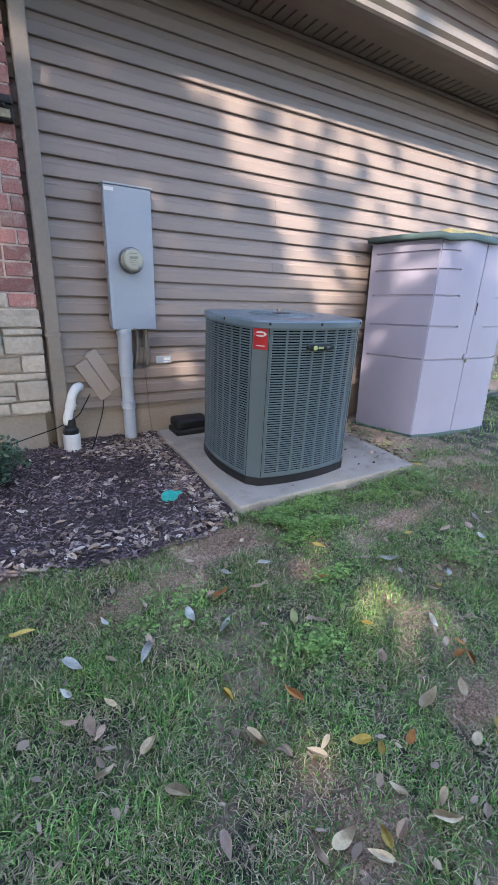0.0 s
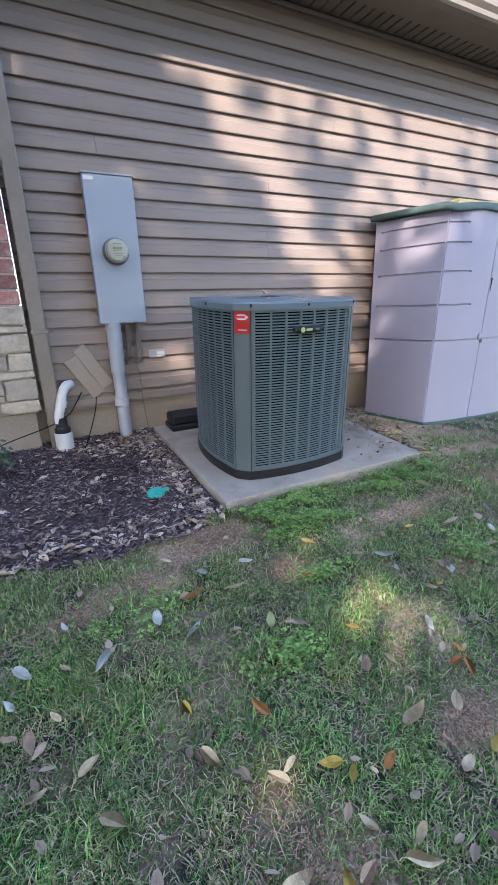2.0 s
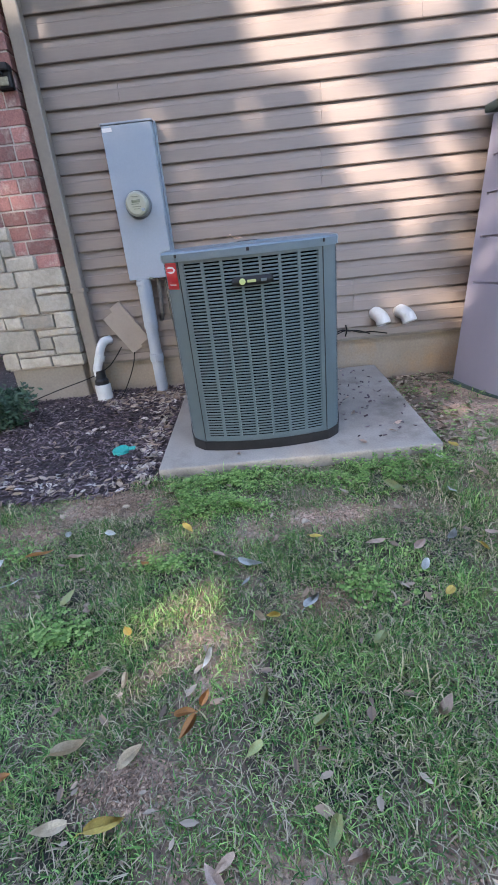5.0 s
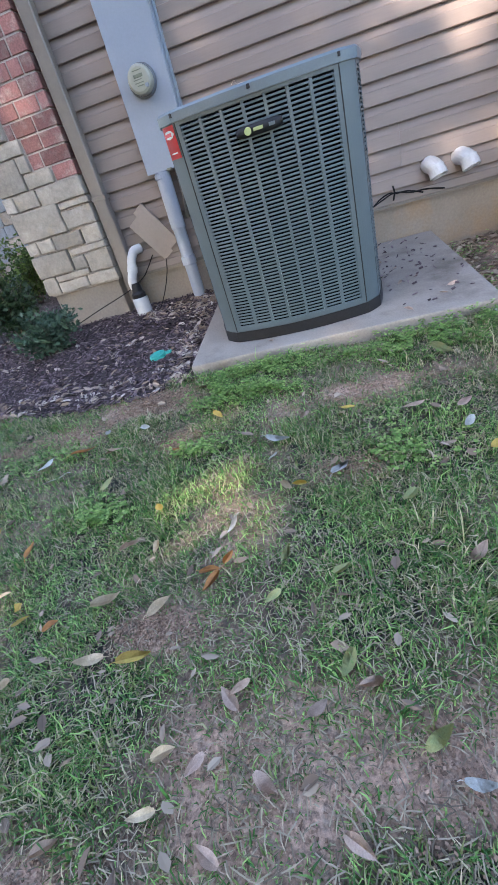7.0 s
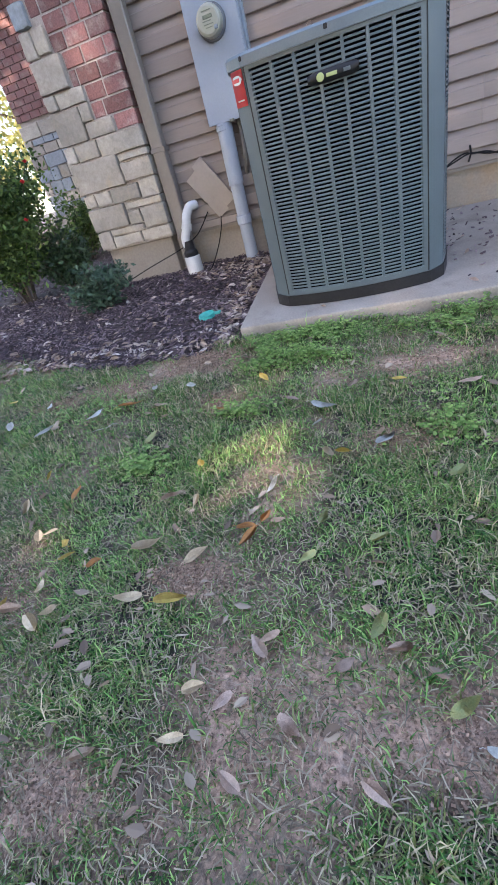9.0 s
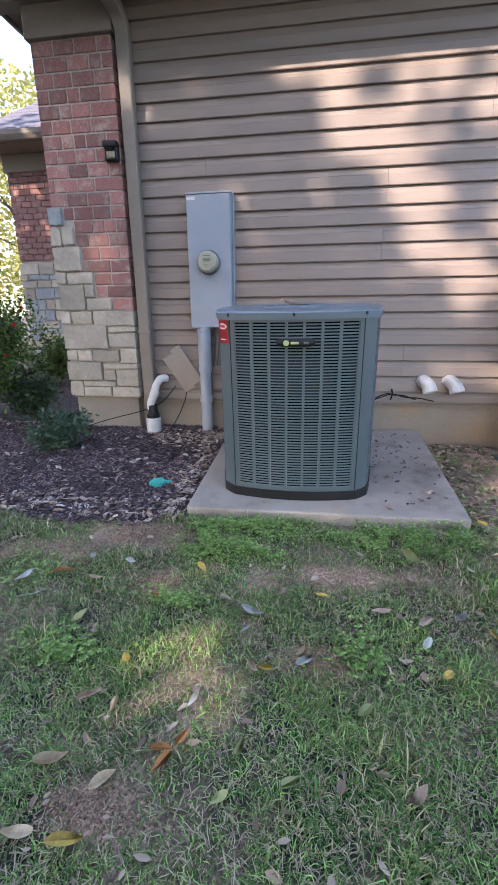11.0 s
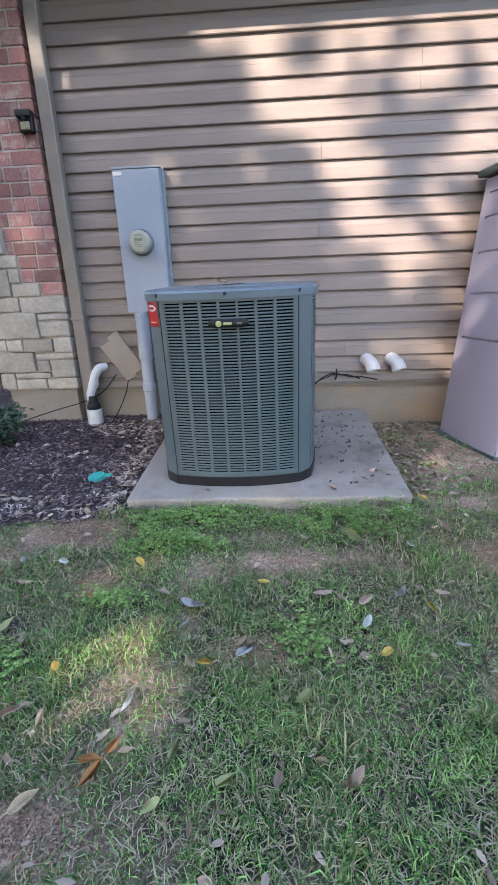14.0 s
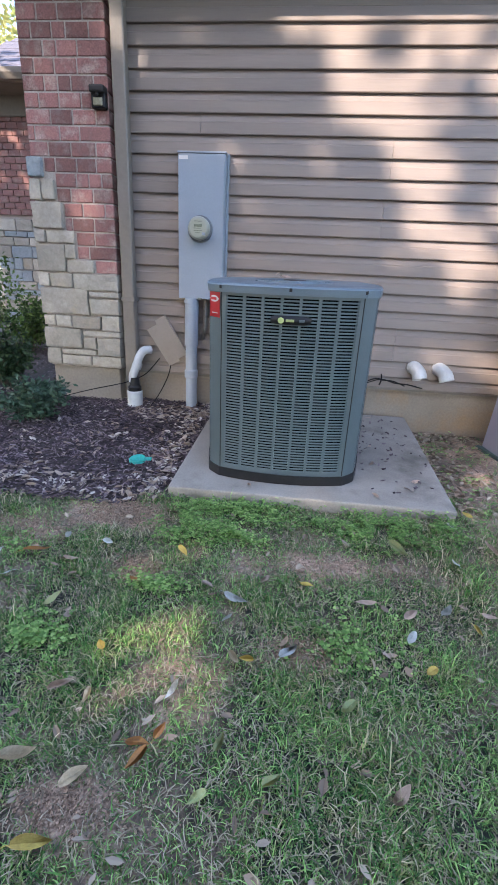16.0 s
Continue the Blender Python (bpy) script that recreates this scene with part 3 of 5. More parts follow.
def lid_mesh():
    bm = bmesh.new()
    hole = 0.215
    rows = []
    outline = plan(0.0, 10)
    for x, y in outline:
        a = math.atan2(y, x)
        d = Vector((x, y)).normalized()
        r = Vector((x, y)).length
        rows.append([bm.verts.new((d.x * q, d.y * q, z)) for q, z in ((r - 0.004, H1 - 0.012), (r + 0.010, H1 - 0.012), (r + 0.012, H1 + 0.020), (r + 0.004, H1 + 0.029), (r - 0.06, H1 + 0.031), (hole + 0.03, H1 + 0.033), (hole, H1 + 0.029), (hole, H1 - 0.02))])
    n = len(rows)
    for i in range(n):
        a, b = rows[i], rows[(i + 1) % n]
        for k in range(7):
            bm.faces.new((a[k], b[k], b[k + 1], a[k + 1]))
    return bm


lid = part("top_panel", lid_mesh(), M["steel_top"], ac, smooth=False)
# a black disc just under the rim stands in for the well's shade
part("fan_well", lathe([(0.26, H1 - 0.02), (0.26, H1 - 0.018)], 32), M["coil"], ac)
part("fan_motor", lathe([(0.07, H1 - 0.018), (0.07, H1 + 0.03), (0.06, H1 + 0.04)], 20), M["black"], ac)
for k in range(12):
    r = 0.055 + 0.0138 * k
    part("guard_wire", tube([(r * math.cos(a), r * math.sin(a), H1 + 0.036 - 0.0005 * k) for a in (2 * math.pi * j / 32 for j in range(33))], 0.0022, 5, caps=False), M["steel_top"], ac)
for k in range(8):
    a = math.pi / 4 * k + 0.2
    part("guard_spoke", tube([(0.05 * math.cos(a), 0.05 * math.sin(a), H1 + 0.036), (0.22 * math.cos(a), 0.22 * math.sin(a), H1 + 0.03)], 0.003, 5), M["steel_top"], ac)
for k in range(4):
    bm = bmesh.new()
    q = [bm.verts.new(c) for c in ((0.06, -0.02, 0.0), (0.2, -0.07, 0.03), (0.2, 0.05, 0.0), (0.06, 0.03, -0.015))]
    bm.faces.new(q)
    bmesh.ops.solidify(bm, geom=bm.faces[:], thickness=0.002)
    part("fan_blade", bm, M["black"], ac, at=pose(0, 0, H1 - 0.002, 0, 0, 90 * k + 20))


# screws on the rim, sticker on the post, name plate on the front
for side, s in ((0, -0.02), (0, -0.98), (0, 0.98), (3, 0.2), (1, -0.2)):
    p = bow(side, s)
    d = p.normalized()
    part("screw", box((-0.007, -0.003, -0.008), (0.007, 0.003, 0.008), 0.002), M["black"], ac, at=pose(p.x + d.x * 0.0125, p.y + d.y * 0.0125, H1 + 0.012, 0, 0, math.degrees(math.atan2(d.y, d.x)) + 90))
bm = bmesh.new()
rows = []
for k in range(7):
    p = corner(3, 0.06 + 0.9 * k / 6)
    p = p + p.normalized() * 0.004
    rows.append([bm.verts.new((p.x, p.y, z)) for z in (H1 - 0.135, H1 - 0.016)])
for r, q in zip(rows, rows[1:]):
    bm.faces.new((r[0], q[0], q[1], r[1]))
bmesh.ops.solidify(bm, geom=bm.faces[:], thickness=-0.0006)
sticker = part("sticker", bm, M["red"], ac, "red printed sticker")


def post_patch(t0, t1, z0, z1, off, name, material, parent):
    bm = bmesh.new()
    rows = []
    for k in range(6):
        p = corner(3, t0 + (t1 - t0) * k / 5)
        p = p + p.normalized() * off
        sag = (z1 - z0) / 2 * math.sqrt(max(0, 1 - (2 * k / 5 - 1) ** 2)) if name == "print_oval" else (z1 - z0) / 2
        m = (z0 + z1) / 2
        rows.append([bm.verts.new((p.x, p.y, z)) for z in (m - sag - 0.0005, m + sag + 0.0005)])
    for r, q in zip(rows, rows[1:]):
        bm.faces.new((r[0], q[0], q[1], r[1]))
    part(name, bm, material, parent)


post_patch(0.12, 0.9, H1 - 0.062, H1 - 0.032, 0.0056, "print_oval", M["white"], sticker)
post_patch(0.16, 0.72, H1 - 0.053, H1 - 0.041, 0.0064, "print_bar", M["red"], sticker)
post_patch(0.3, 0.8, H1 - 0.116, H1 - 0.112, 0.0056, "print_bar", M["white"], sticker)

plate_z = H1 - 0.125
bm = bmesh.new()
rows = []
for k in range(13):
    x = -0.095 + 0.195 * k / 12
    s = x / 0.345
    y = bow(0, s).y
    h = 0.0215 * min(1, 0.6 + 3.2 * min(k, 12 - k) / 12)
    rows.append([bm.verts.new((x, yy, plate_z + zz)) for yy, zz in ((y + 0.004, -h), (y - 0.016, -h * 0.85), (y - 0.019, 0), (y - 0.016, h * 0.85), (y + 0.004, h))])
for r, q in zip(rows, rows[1:]):
    for k in range(4):
        bm.faces.new((r[k], q[k], q[k + 1], r[k + 1]))
bm.faces.new(rows[0][::-1])
bm.faces.new(rows[-1])
name_plate = part("name_plate", bm, M["black"], ac, "black plastic name plate", smooth=True)
part("emblem", lathe([(0.0145, 0), (0.0145, 0.003), (0.012, 0.004)], 20), M["gold"], name_plate, "round yellow emblem", at=pose(-0.045, -0.448, plate_z, 90, 0, 0))
for x0, x1, h, m, y in ((-0.022, 0.018, 0.006, "gold", 0), (0.042, 0.068, 0.006, "steel", 0.003)):
    part("print_bar", box((x0, -0.4515 + y, plate_z - h), (x1, -0.440 + y, plate_z + h), 0.001), M[m], name_plate)

# ---- shed ----
SHED_Z, SHED_TOP = 0.045, 1.80
LO = [(3.28, 3.16), (3.395, 2.53), (3.88, 2.45), (4.37, 2.43), (4.60, 2.60), (4.66, 3.16)]
HI = [(3.50, 3.385), (3.64, 2.665), (4.17, 2.57), (4.70, 2.63), (4.88, 2.80), (4.90, 3.385)]


def shed_point(side, u, t, inset=0.0):
    """A point of the shed's skin: u along the side, t up from 0 to 1, set in by some metres."""
    a0, b0, a1, b1 = Vector(LO[side]), Vector(LO[side + 1]), Vector(HI[side]), Vector(HI[side + 1])
    p = (a0.lerp(b0, u)).lerp(a1.lerp(b1, u), t)
    e = (b0 - a0).normalized()
    nrm = Vector((e.y, -e.x))
    bulge = 0.018 * math.sin(math.pi * u)
    if side in (1, 2):
        bulge += 0.02 * math.sin(math.pi * u) * t
    if nrm.dot(Vector((4.05, 2.9)) - a0) > 0:
        nrm = -nrm
    p = p + nrm * (bulge - inset)
    return Vector((p.x, p.y, SHED_Z + (SHED_TOP - SHED_Z) * t))


GROOVES = [0.40, 0.57, 0.725, 0.855, 0.945]
shed = empty("storage_shed", pose(0, 0, 0), "mauve-grey resin storage shed with a dark green lid against the siding", "shed")


def shed_panel(side, name, spans, label=""):
    us = sorted(set([0, 0.012, 0.988, 1] + [k / 10 for k in range(1, 10)] + [v for s in spans for v in (s[0], s[0] + 0.01, s[1] - 0.01, s[1])]))
    ts = [0.0, 0.02]
    for gz in GROOVES:
        ts += [gz - 0.0045, gz - 0.0025, gz + 0.0025, gz + 0.0045]
    ts = sorted(ts + [0.1, 0.2, 0.3, 0.48, 0.65, 0.79, 0.9, 1.0])

    def depth(u, t):
        if u < 0.006 or u > 0.994:
            return 0.014
        for n, gz in enumerate(GROOVES):
            a, b = spans[n]
            if abs(t - gz) < 0.003 and a < u < b:
                return 0.014
        return 0.0

    bm = bmesh.new()
    grid = [[bm.verts.new(shed_point(side, u, t, depth(u, t))) for t in ts] for u in us]
    back = [[bm.verts.new(shed_point(side, u, t, 0.035)) for t in (0, 1)] for u in (0, 1)]
    for i in range(len(us) - 1):
        for j in range(len(ts) - 1):
            bm.faces.new((grid[i][j], grid[i + 1][j], grid[i + 1][j + 1], grid[i][j + 1]))
    bm.faces.new((back[0][0], back[0][1], back[1][1], back[1][0]))
    bm.faces.new([r[-1] for r in grid] + [back[1][1], back[0][1]])
    return part(name, bm, M["shed"], shed, label)


shed_panel(0, "side_panel", [(0.10, 0.985)] * 5)
left_door = shed_panel(1, "door", [(0.015, 0.985), (0.015, 0.62), (0.015, 0.52), (0.015, 0.44), (0.015, 0.36)])
right_door = shed_panel(2, "door", [(0.015, 0.985), (0.30, 0.985), (0.5, 0.985), (0.66, 0.985), (0.75, 0.985)])
shed_panel(3, "side_panel", [(0.10, 0.985)] * 5)
shed_panel(4, "side_panel", [(0.10, 0.985)] * 5)
part("floor_base", prism([(3.235, 3.16), (3.39, 2.52), (3.88, 2.428), (4.385, 2.42), (4.61, 2.60), (4.66, 3.16)], -0.14, SHED_Z), M["lid"], shed, "dark blue-grey base")


def shed_lid():
    """The lid: a low, rounded cap that overhangs the walls and rises to the middle and the back."""
    bm = bmesh.new()
    edge = [(3.455, 3.40), (3.50, 3.05), (3.585, 2.66), (3.66, 2.60), (3.92, 2.56), (4.19, 2.525), (4.45, 2.56), (4.69, 2.585), (4.90, 2.77), (4.95, 3.40)]
    c = Vector((4.18, 3.05))
    wave = [0.035, 0.03, 0.02, -0.005, 0.02, 0.0, 0.02, -0.01, 0.0, 0.035]
    rows = []
    for (x, y), w in zip(edge, wave):
        d = (Vector((x, y)) - c)
        rows.append([bm.verts.new(((c + d * f).x, (c + d * f).y, SHED_TOP - 0.02 + dz + w * k)) for f, dz, k in ((0.96, 0.0, 1), (1.0, 0.0, 1), (1.006, 0.012, 1), (1.006, 0.045, 0.8), (0.985, 0.062, 0.7), (0.8, 0.08, 0.2), (0.4, 0.095, 0))])
    n = len(rows)
    for i in range(n):
        a, b = rows[i], rows[(i + 1) % n]
        for k in range(6):
            bm.faces.new((a[k], b[k], b[k + 1], a[k + 1]))
    bm.faces.new([r[-1] for r in rows])
    bm.faces.new([r[0] for r in rows][::-1])
    return bm


part("lid", shed_lid(), M["lid"], shed, "dark green moulded lid", smooth=True)
m = shed_point(1, 0.97, 0.41)
part("latch", lathe([(0.032, 0), (0.032, 0.012), (0.02, 0.02), (0.008, 0.021)], 18), M["shed"], left_door, "round latch on the doors", at=pose(m.x, m.y - 0.0, m.z, 90, 0, 0))
part("hasp", box((-0.006, -0.026, -0.055), (0.006, -0.004, -0.01), 0.003), M["meter_dark"], left_door, "small metal hasp", at=pose(m.x, m.y, m.z))
m = shed_point(2, 0.03, 0.66)
part("handle_slot", box((-0.004, -0.006, -0.06), (0.004, 0.02, 0.06), 0.003), M["black"], right_door, at=pose(m.x, m.y, m.z, 0, 7, 0))
bm = box((-0.27, -0.11, 0.0), (0.27, 0.11, 0.06), 0.02, seg=2)
bmesh.ops.subdivide_edges(bm, edges=bm.edges[:], cuts=3, use_grid_fill=True)
for v in bm.verts:
    v.co += 0.025 * noise.noise_vector(v.co * 9)
ob = part("foam_scrap", bm, M["wood"], at=pose(4.12, 2.82, SHED_TOP + 0.05, 0, 2, -8), smooth=True)
tagged(ob, "crumbling yellow foam scrap lying on the shed lid", "foam scrap")

# ---- meter box and what hangs below it ----
meter = empty("electric_meter_box", pose(1.025, WALL, 1.49), "blue-grey steel electric meter box on the siding", "electric meter")
part("case", box((-0.165, -0.105, -0.485), (0.172, 0.0, 0.49), 0.004), M["can"], meter)
part("cover", box((-0.172, -0.117, -0.492), (0.166, -0.1055, 0.482), 0.005, seg=2), M["can"], meter, "flat sheet metal cover")
part("top_flange", box((-0.176, -0.122, 0.484), (0.178, -0.02, 0.497), 0.003), M["can"], meter)
part("side_flange", box((0.173, -0.05, -0.40), (0.186, -0.002, 0.50), 0.002), M["can"], meter)
part("hub", lathe([(0.05, 0), (0.05, 0.03), (0.045, 0.035)], 20), M["can"], meter, at=pose(-0.08, -0.06, -0.52))
part("warning_label", box((-0.165, -0.1195, 0.445), (-0.10, -0.1172, 0.468)), M["white"], meter, "small pale label")
part("latch", box((-0.02, -0.128, -0.50), (0.012, -0.10, -0.484), 0.003), M["meter_dark"], meter)
AT = pose(-0.004, -0.117, 0.0, 90, 0, 0)
mring = part("meter_ring", lathe([(0.092, 0), (0.092, 0.012), (0.086, 0.02), (0.08, 0.022)], 40), M["ring"], meter, "steel sealing ring", smooth=False, at=AT)
lens = part("meter_dial", lathe([(0.079, 0.018), (0.079, 0.06), (0.074, 0.075), (0.062, 0.082), (0.02, 0.084)], 40), M["meter"], meter, "cream plastic meter", at=AT)
part("display", box((-0.03, 0.006, 0.0825), (0.03, 0.024, 0.0865), 0.002), M["meter_dark"], lens)
for x0, x1, y0 in ((-0.035, 0.02, -0.006), (-0.03, 0.03, -0.022), (-0.02, 0.02, -0.036), (-0.03, 0.03, 0.04)):
    part("print_bar", box((x0, y0, 0.0825), (x1, y0 + 0.005, 0.0852)), M["meter_dark"], lens)
part("seal", box((0.03, -0.05, 0.075), (0.052, -0.03, 0.088), 0.003), M["can"], lens)

conduit = empty("conduit", pose(0.945, 3.375, 0.0), "grey plastic conduit from the meter box into the mulch", "conduit")
part("upper_pipe", tube([(0.004, 0, 1.0), (0.004, 0, 0.995), (0.002, 0, 0.82), (0.0, 0, 0.635), (0.0, 0, 0.63)], 0.054, 20), M["conduit"], conduit, smooth=True)
part("lower_pipe", tube([(0.0, 0, 0.64), (0.0, 0, 0.635), (0.002, -0.002, 0.33), (0.004, -0.005, 0.025), (0.004, -0.005, 0.02)], 0.047, 20), M["conduit"], conduit, smooth=True)
part("coupling", lathe([(0.05, 0.365), (0.055, 0.372), (0.055, 0.425), (0.05, 0.432)], 20), M["conduit"], conduit, smooth=False)
part("joint_ring", lathe([(0.052, 0.955), (0.057, 0.96), (0.057, 0.985), (0.052, 0.99)], 20), M["conduit"], conduit)


def cable(name, pts, r, material, label, category):
    return tagged(part(name, tube(curve(pts, 7), r, 8), material, smooth=True), label, category)


cable("service_cable", [(1.05, 3.40, 1.0), (1.055, 3.395, 0.88), (1.045, 3.40, 0.76), (1.025, 3.43, 0.70), (1.03, 3.46, 0.68)], 0.016, M["weathered"], "weathered grey cable below the meter box", "cable")
cable("service_cable", [(1.125, 3.40, 1.0), (1.13, 3.39, 0.86), (1.14, 3.40, 0.78), (1.13, 3.43, 0.71), (1.10, 3.46, 0.69)], 0.017, M["weathered"], "weathered grey cable below the meter box", "cable")
cable("ground_wire", [(1.10, 3.42, 1.0), (1.105, 3.425, 0.75), (1.12, 3.42, 0.55), (1.125, 3.41, 0.35), (1.14, 3.38, 0.1)], 0.004, M["weathered"], "thin grounding wire running down the wall", "wire")
lab = tagged(part("notice_label", box((1.215, 3.4305, 0.715), (1.345, 3.4355, 0.775), 0.001), M["conduit"]), "small white notice label stuck on the siding", "label")
for x0, x1, z0, z1 in ((1.225, 1.27, 0.722, 0.765), (1.28, 1.335, 0.74, 0.76), (1.28, 1.32, 0.723, 0.732)):
    part("print_block", box((x0, 3.4295, z0), (x1, 3.4304, z1)), M["white"] if x0 > 1.27 else M["can"], lab)

# loose offcut of siding leaning on the wall
# siding tan made lighter: the light on its upward tilt is put into the colour
M["offcut"] = mat("lit_vinyl", (0.3, 0.25, 0.215), (0.27, 0.225, 0.195), 3, 0.5, 40, 0.04, fine=0.06)
off = empty("siding_offcut", pose(0.735, 3.425, 0.648, 6, -31, 0), "tan siding offcut leaning against the wall", "siding offcut")
part("board", extrude_x([(0.0, -0.185), (-0.012, -0.185), (-0.018, 0.16), (0.0, 0.16)], -0.10, 0.0), M["offcut"], off)
part("board", extrude_x([(0.0, -0.165), (-0.026, -0.165), (-0.03, 0.19), (0.0, 0.19)], 0.001, 0.095), M["offcut"], off)

# white drain pipe in its ground sleeve
drain = empty("drain_pipe", pose(0.478, 3.30, 0.0), "white plastic drain elbow in a white ground sleeve", "drain pipe")
part("sleeve", lathe([(0.062, 0.0), (0.063, 0.232), (0.058, 0.237), (0.05, 0.238)], 24), M["pvc"], drain)
part("rubber_boot", lathe([(0.056, 0.232), (0.056, 0.268), (0.042, 0.285), (0.038, 0.35)], 24), M["black"], drain, "black rubber boot")
part("elbow", tube(curve([(-0.012, 0, 0.31), (-0.01, 0.0, 0.37), (0.02, 0.02, 0.45), (0.035, 0.03, 0.51), (0.07, 0.05, 0.565), (0.11, 0.10, 0.572)], 6), 0.034, 16), M["pvc"], drain, smooth=True)
part("collar", tube([(0.012, 0.014, 0.425), (0.028, 0.024, 0.468)], 0.04, 16), M["pvc"], drain)

for pts in ([(0.66, 3.42, 0.50), (0.60, 3.38, 0.42), (0.54, 3.33, 0.36), (0.40, 3.29, 0.30), (0.1, 3.28, 0.22), (-0.14, 3.24, 0.15), (-0.30, 3.15, 0.10)],
            [(0.76, 3.41, 0.45), (0.74, 3.39, 0.36), (0.69, 3.35, 0.24), (0.63, 3.28, 0.13), (0.58, 3.20, 0.09)]):
    cable("black_cable", pts, 0.0038, M["cable"], "thin black cable drooping along the foundation", "cable")
for pts in ([(2.20, 3.36, 0.30), (2.33, 3.40, 0.39), (2.42, 3.41, 0.43), (2.51, 3.42, 0.455), (2.62, 3.42, 0.43), (2.72, 3.42, 0.425), (2.84, 3.43, 0.40)],
            [(2.22, 3.36, 0.27), (2.36, 3.40, 0.41), (2.46, 3.41, 0.46), (2.52, 3.41, 0.45), (2.60, 3.42, 0.445), (2.70, 3.43, 0.41)]):
    cable("black_cable", pts, 0.0048, M["cable"], "black cable clipped along the foot of the siding", "cable")
cable("cable_tie", [(2.50, 3.415, 0.50), (2.505, 3.405, 0.455), (2.495, 3.41, 0.41)], 0.006, M["cable"], "black tie bunching two cables at the siding", "cable tie")

# two white vent elbows
for x, tw in ((2.765, 0), (2.96, 4)):
    v = empty("vent_elbow", pose(x, WALL, 0.562, 0, 0, tw), "white plastic vent elbow coming out of the siding", "vent pipe", "vent elbows on the siding")
    part("elbow", tube(curve([(-0.02, 0.02, 0.0), (-0.018, -0.03, 0.002), (-0.006, -0.074, -0.010), (0.008, -0.104, -0.034), (0.016, -0.118, -0.068)], 5), 0.052, 20, hollow=0.88), M["pvc"], v, smooth=False)
    part("socket_ring", tube([(0.009, -0.107, -0.038), (0.017, -0.120, -0.073)], 0.056, 20, hollow=0.9), M["pvc"], v)

# black plastic box at the back of the slab
bx = empty("black_box", PAD @ pose(-0.50, 0.60, 0.0), "black plastic valve box lying on the slab", "plastic box")
part("tray", box((-0.16, -0.10, 0.0), (0.16, 0.10, 0.05), 0.02, seg=3), M["black"], bx)
part("cover", box((-0.15, -0.09, 0.051), (0.15, 0.09, 0.13), 0.03, seg=3), M["black"], bx)

# small solar lamp on the brick
lamp = empty("solar_lamp", pose(0.298, FACE, 2.285), "small black solar lamp fixed to the brick", "wall lamp")
part("housing", box((-0.05, -0.05, -0.065), (0.05, 0.0, 0.035), 0.006), M["black"], lamp)
part("hood", box((-0.054, -0.075, 0.02), (0.054, 0.0, 0.065), 0.012, seg=2), M["black"], lamp)
part("lens", box((-0.034, -0.058, -0.052), (0.034, -0.049, -0.004), 0.004), M["glass"], lamp, "pale lens")
part("sensor", lathe([(0.012, 0), (0.012, 0.01), (0.006, 0.016)], 14), M["black"], lamp, at=pose(0, -0.056, 0.012, 90, 0, 0))

# teal cap in the mulch
bm = lathe([(0.052, 0.0), (0.052, 0.012), (0.046, 0.018), (0.02, 0.02)], 22)
for v in bm.verts:
    v.co.z += 0.008 * noise.noise(v.co * 30)
cap = tagged(part("access_cover", bm, M["teal"], at=pose(0.876, 2.275, ground_z(0.876, 2.275) + 0.02, 6, -4, 0)), "teal plastic access cover half buried in the mulch", "ground cover")
part("tab", box((0.03, 0.0, 0.0), (0.085, 0.035, 0.012), 0.004), M["teal"], cap)
part("rim", tube([(0.047 * math.cos(a), 0.047 * math.sin(a), 0.018) for a in (0.3 * k for k in range(22))], 0.004, 6), M["teal"], cap)


# ---- the brick wing further back ----
rng = random.Random(8)
WY = 7.8
wing = tagged(part("wall_wing", box((-3.68, WY + 0.02, -0.4), (0.0, WY + 0.3, 3.6)), M["mortar"]), "brick wing of the house with a stone skirt", "wall", kind="structure")
bm = bmesh.new()
for c in range(20):
    z = 1.62 + 0.0988 * c
    x = -3.7 - (0.1 if c % 2 else 0)
    while x < -1.0:
        w = 0.2
        x0 = max(-3.7, x)
        step = 1.62 + 0.25 * max(0, min(2, (-2.1 - x) / 0.45))
        if z > step - 0.05:
            box((x0, WY - 0.012, z), (x + w - 0.011, WY + 0.06, z + 0.088), 0, bm)
        x += w
tagged(part("brickwork", bm, M["brick"], wing), kind="stuff")
z = 0.0
while z < 2.05:
    h = rng.choice((0.1, 0.14, 0.2))
    x = -3.72
    while x < -1.0:
        w = rng.uniform(0.16, 0.4)
        if z + h < 1.66 + 0.25 * max(0, min(2, (-2.1 - x - w / 2) / 0.45)):
            part("stone", rough_stone(x, x + w - 0.012, z, z + h - 0.012, 0.1, 0.035, WY), M["stone_blue"] if rng.random() < 0.55 else M["stone"], wing)
        x += w
    z += h
part("frieze_board", box((-3.74, WY - 0.05, 3.56), (0.0, WY + 0.1, 3.84), 0.004), M["trim"], wing)
part("soffit", box((-4.1, WY - 0.5, 3.84), (0.0, WY + 0.3, 3.88)), M["soffit"], wing)
part("gutter", extrude_x([(WY - 0.5, 3.86), (WY - 0.58, 3.86), (WY - 0.62, 3.93), (WY - 0.63, 3.99), (WY - 0.60, 3.99), (WY - 0.5, 3.97)], -4.12, 0.0), M["trim"], wing)
wroof = tagged(part("roof_wing", prism([(-4.0, 7.25), (0.4, 7.25), (0.4, 10.5), (-2.0, 10.5), (-4.0, 7.3)], 0, 0.001), M["shingle"]), "grey shingled hip roof of the brick wing", "roof", kind="structure")
for v in wroof.data.vertices:
    v.co.z += 3.98 + 0.75 * (v.co.y - 7.25)
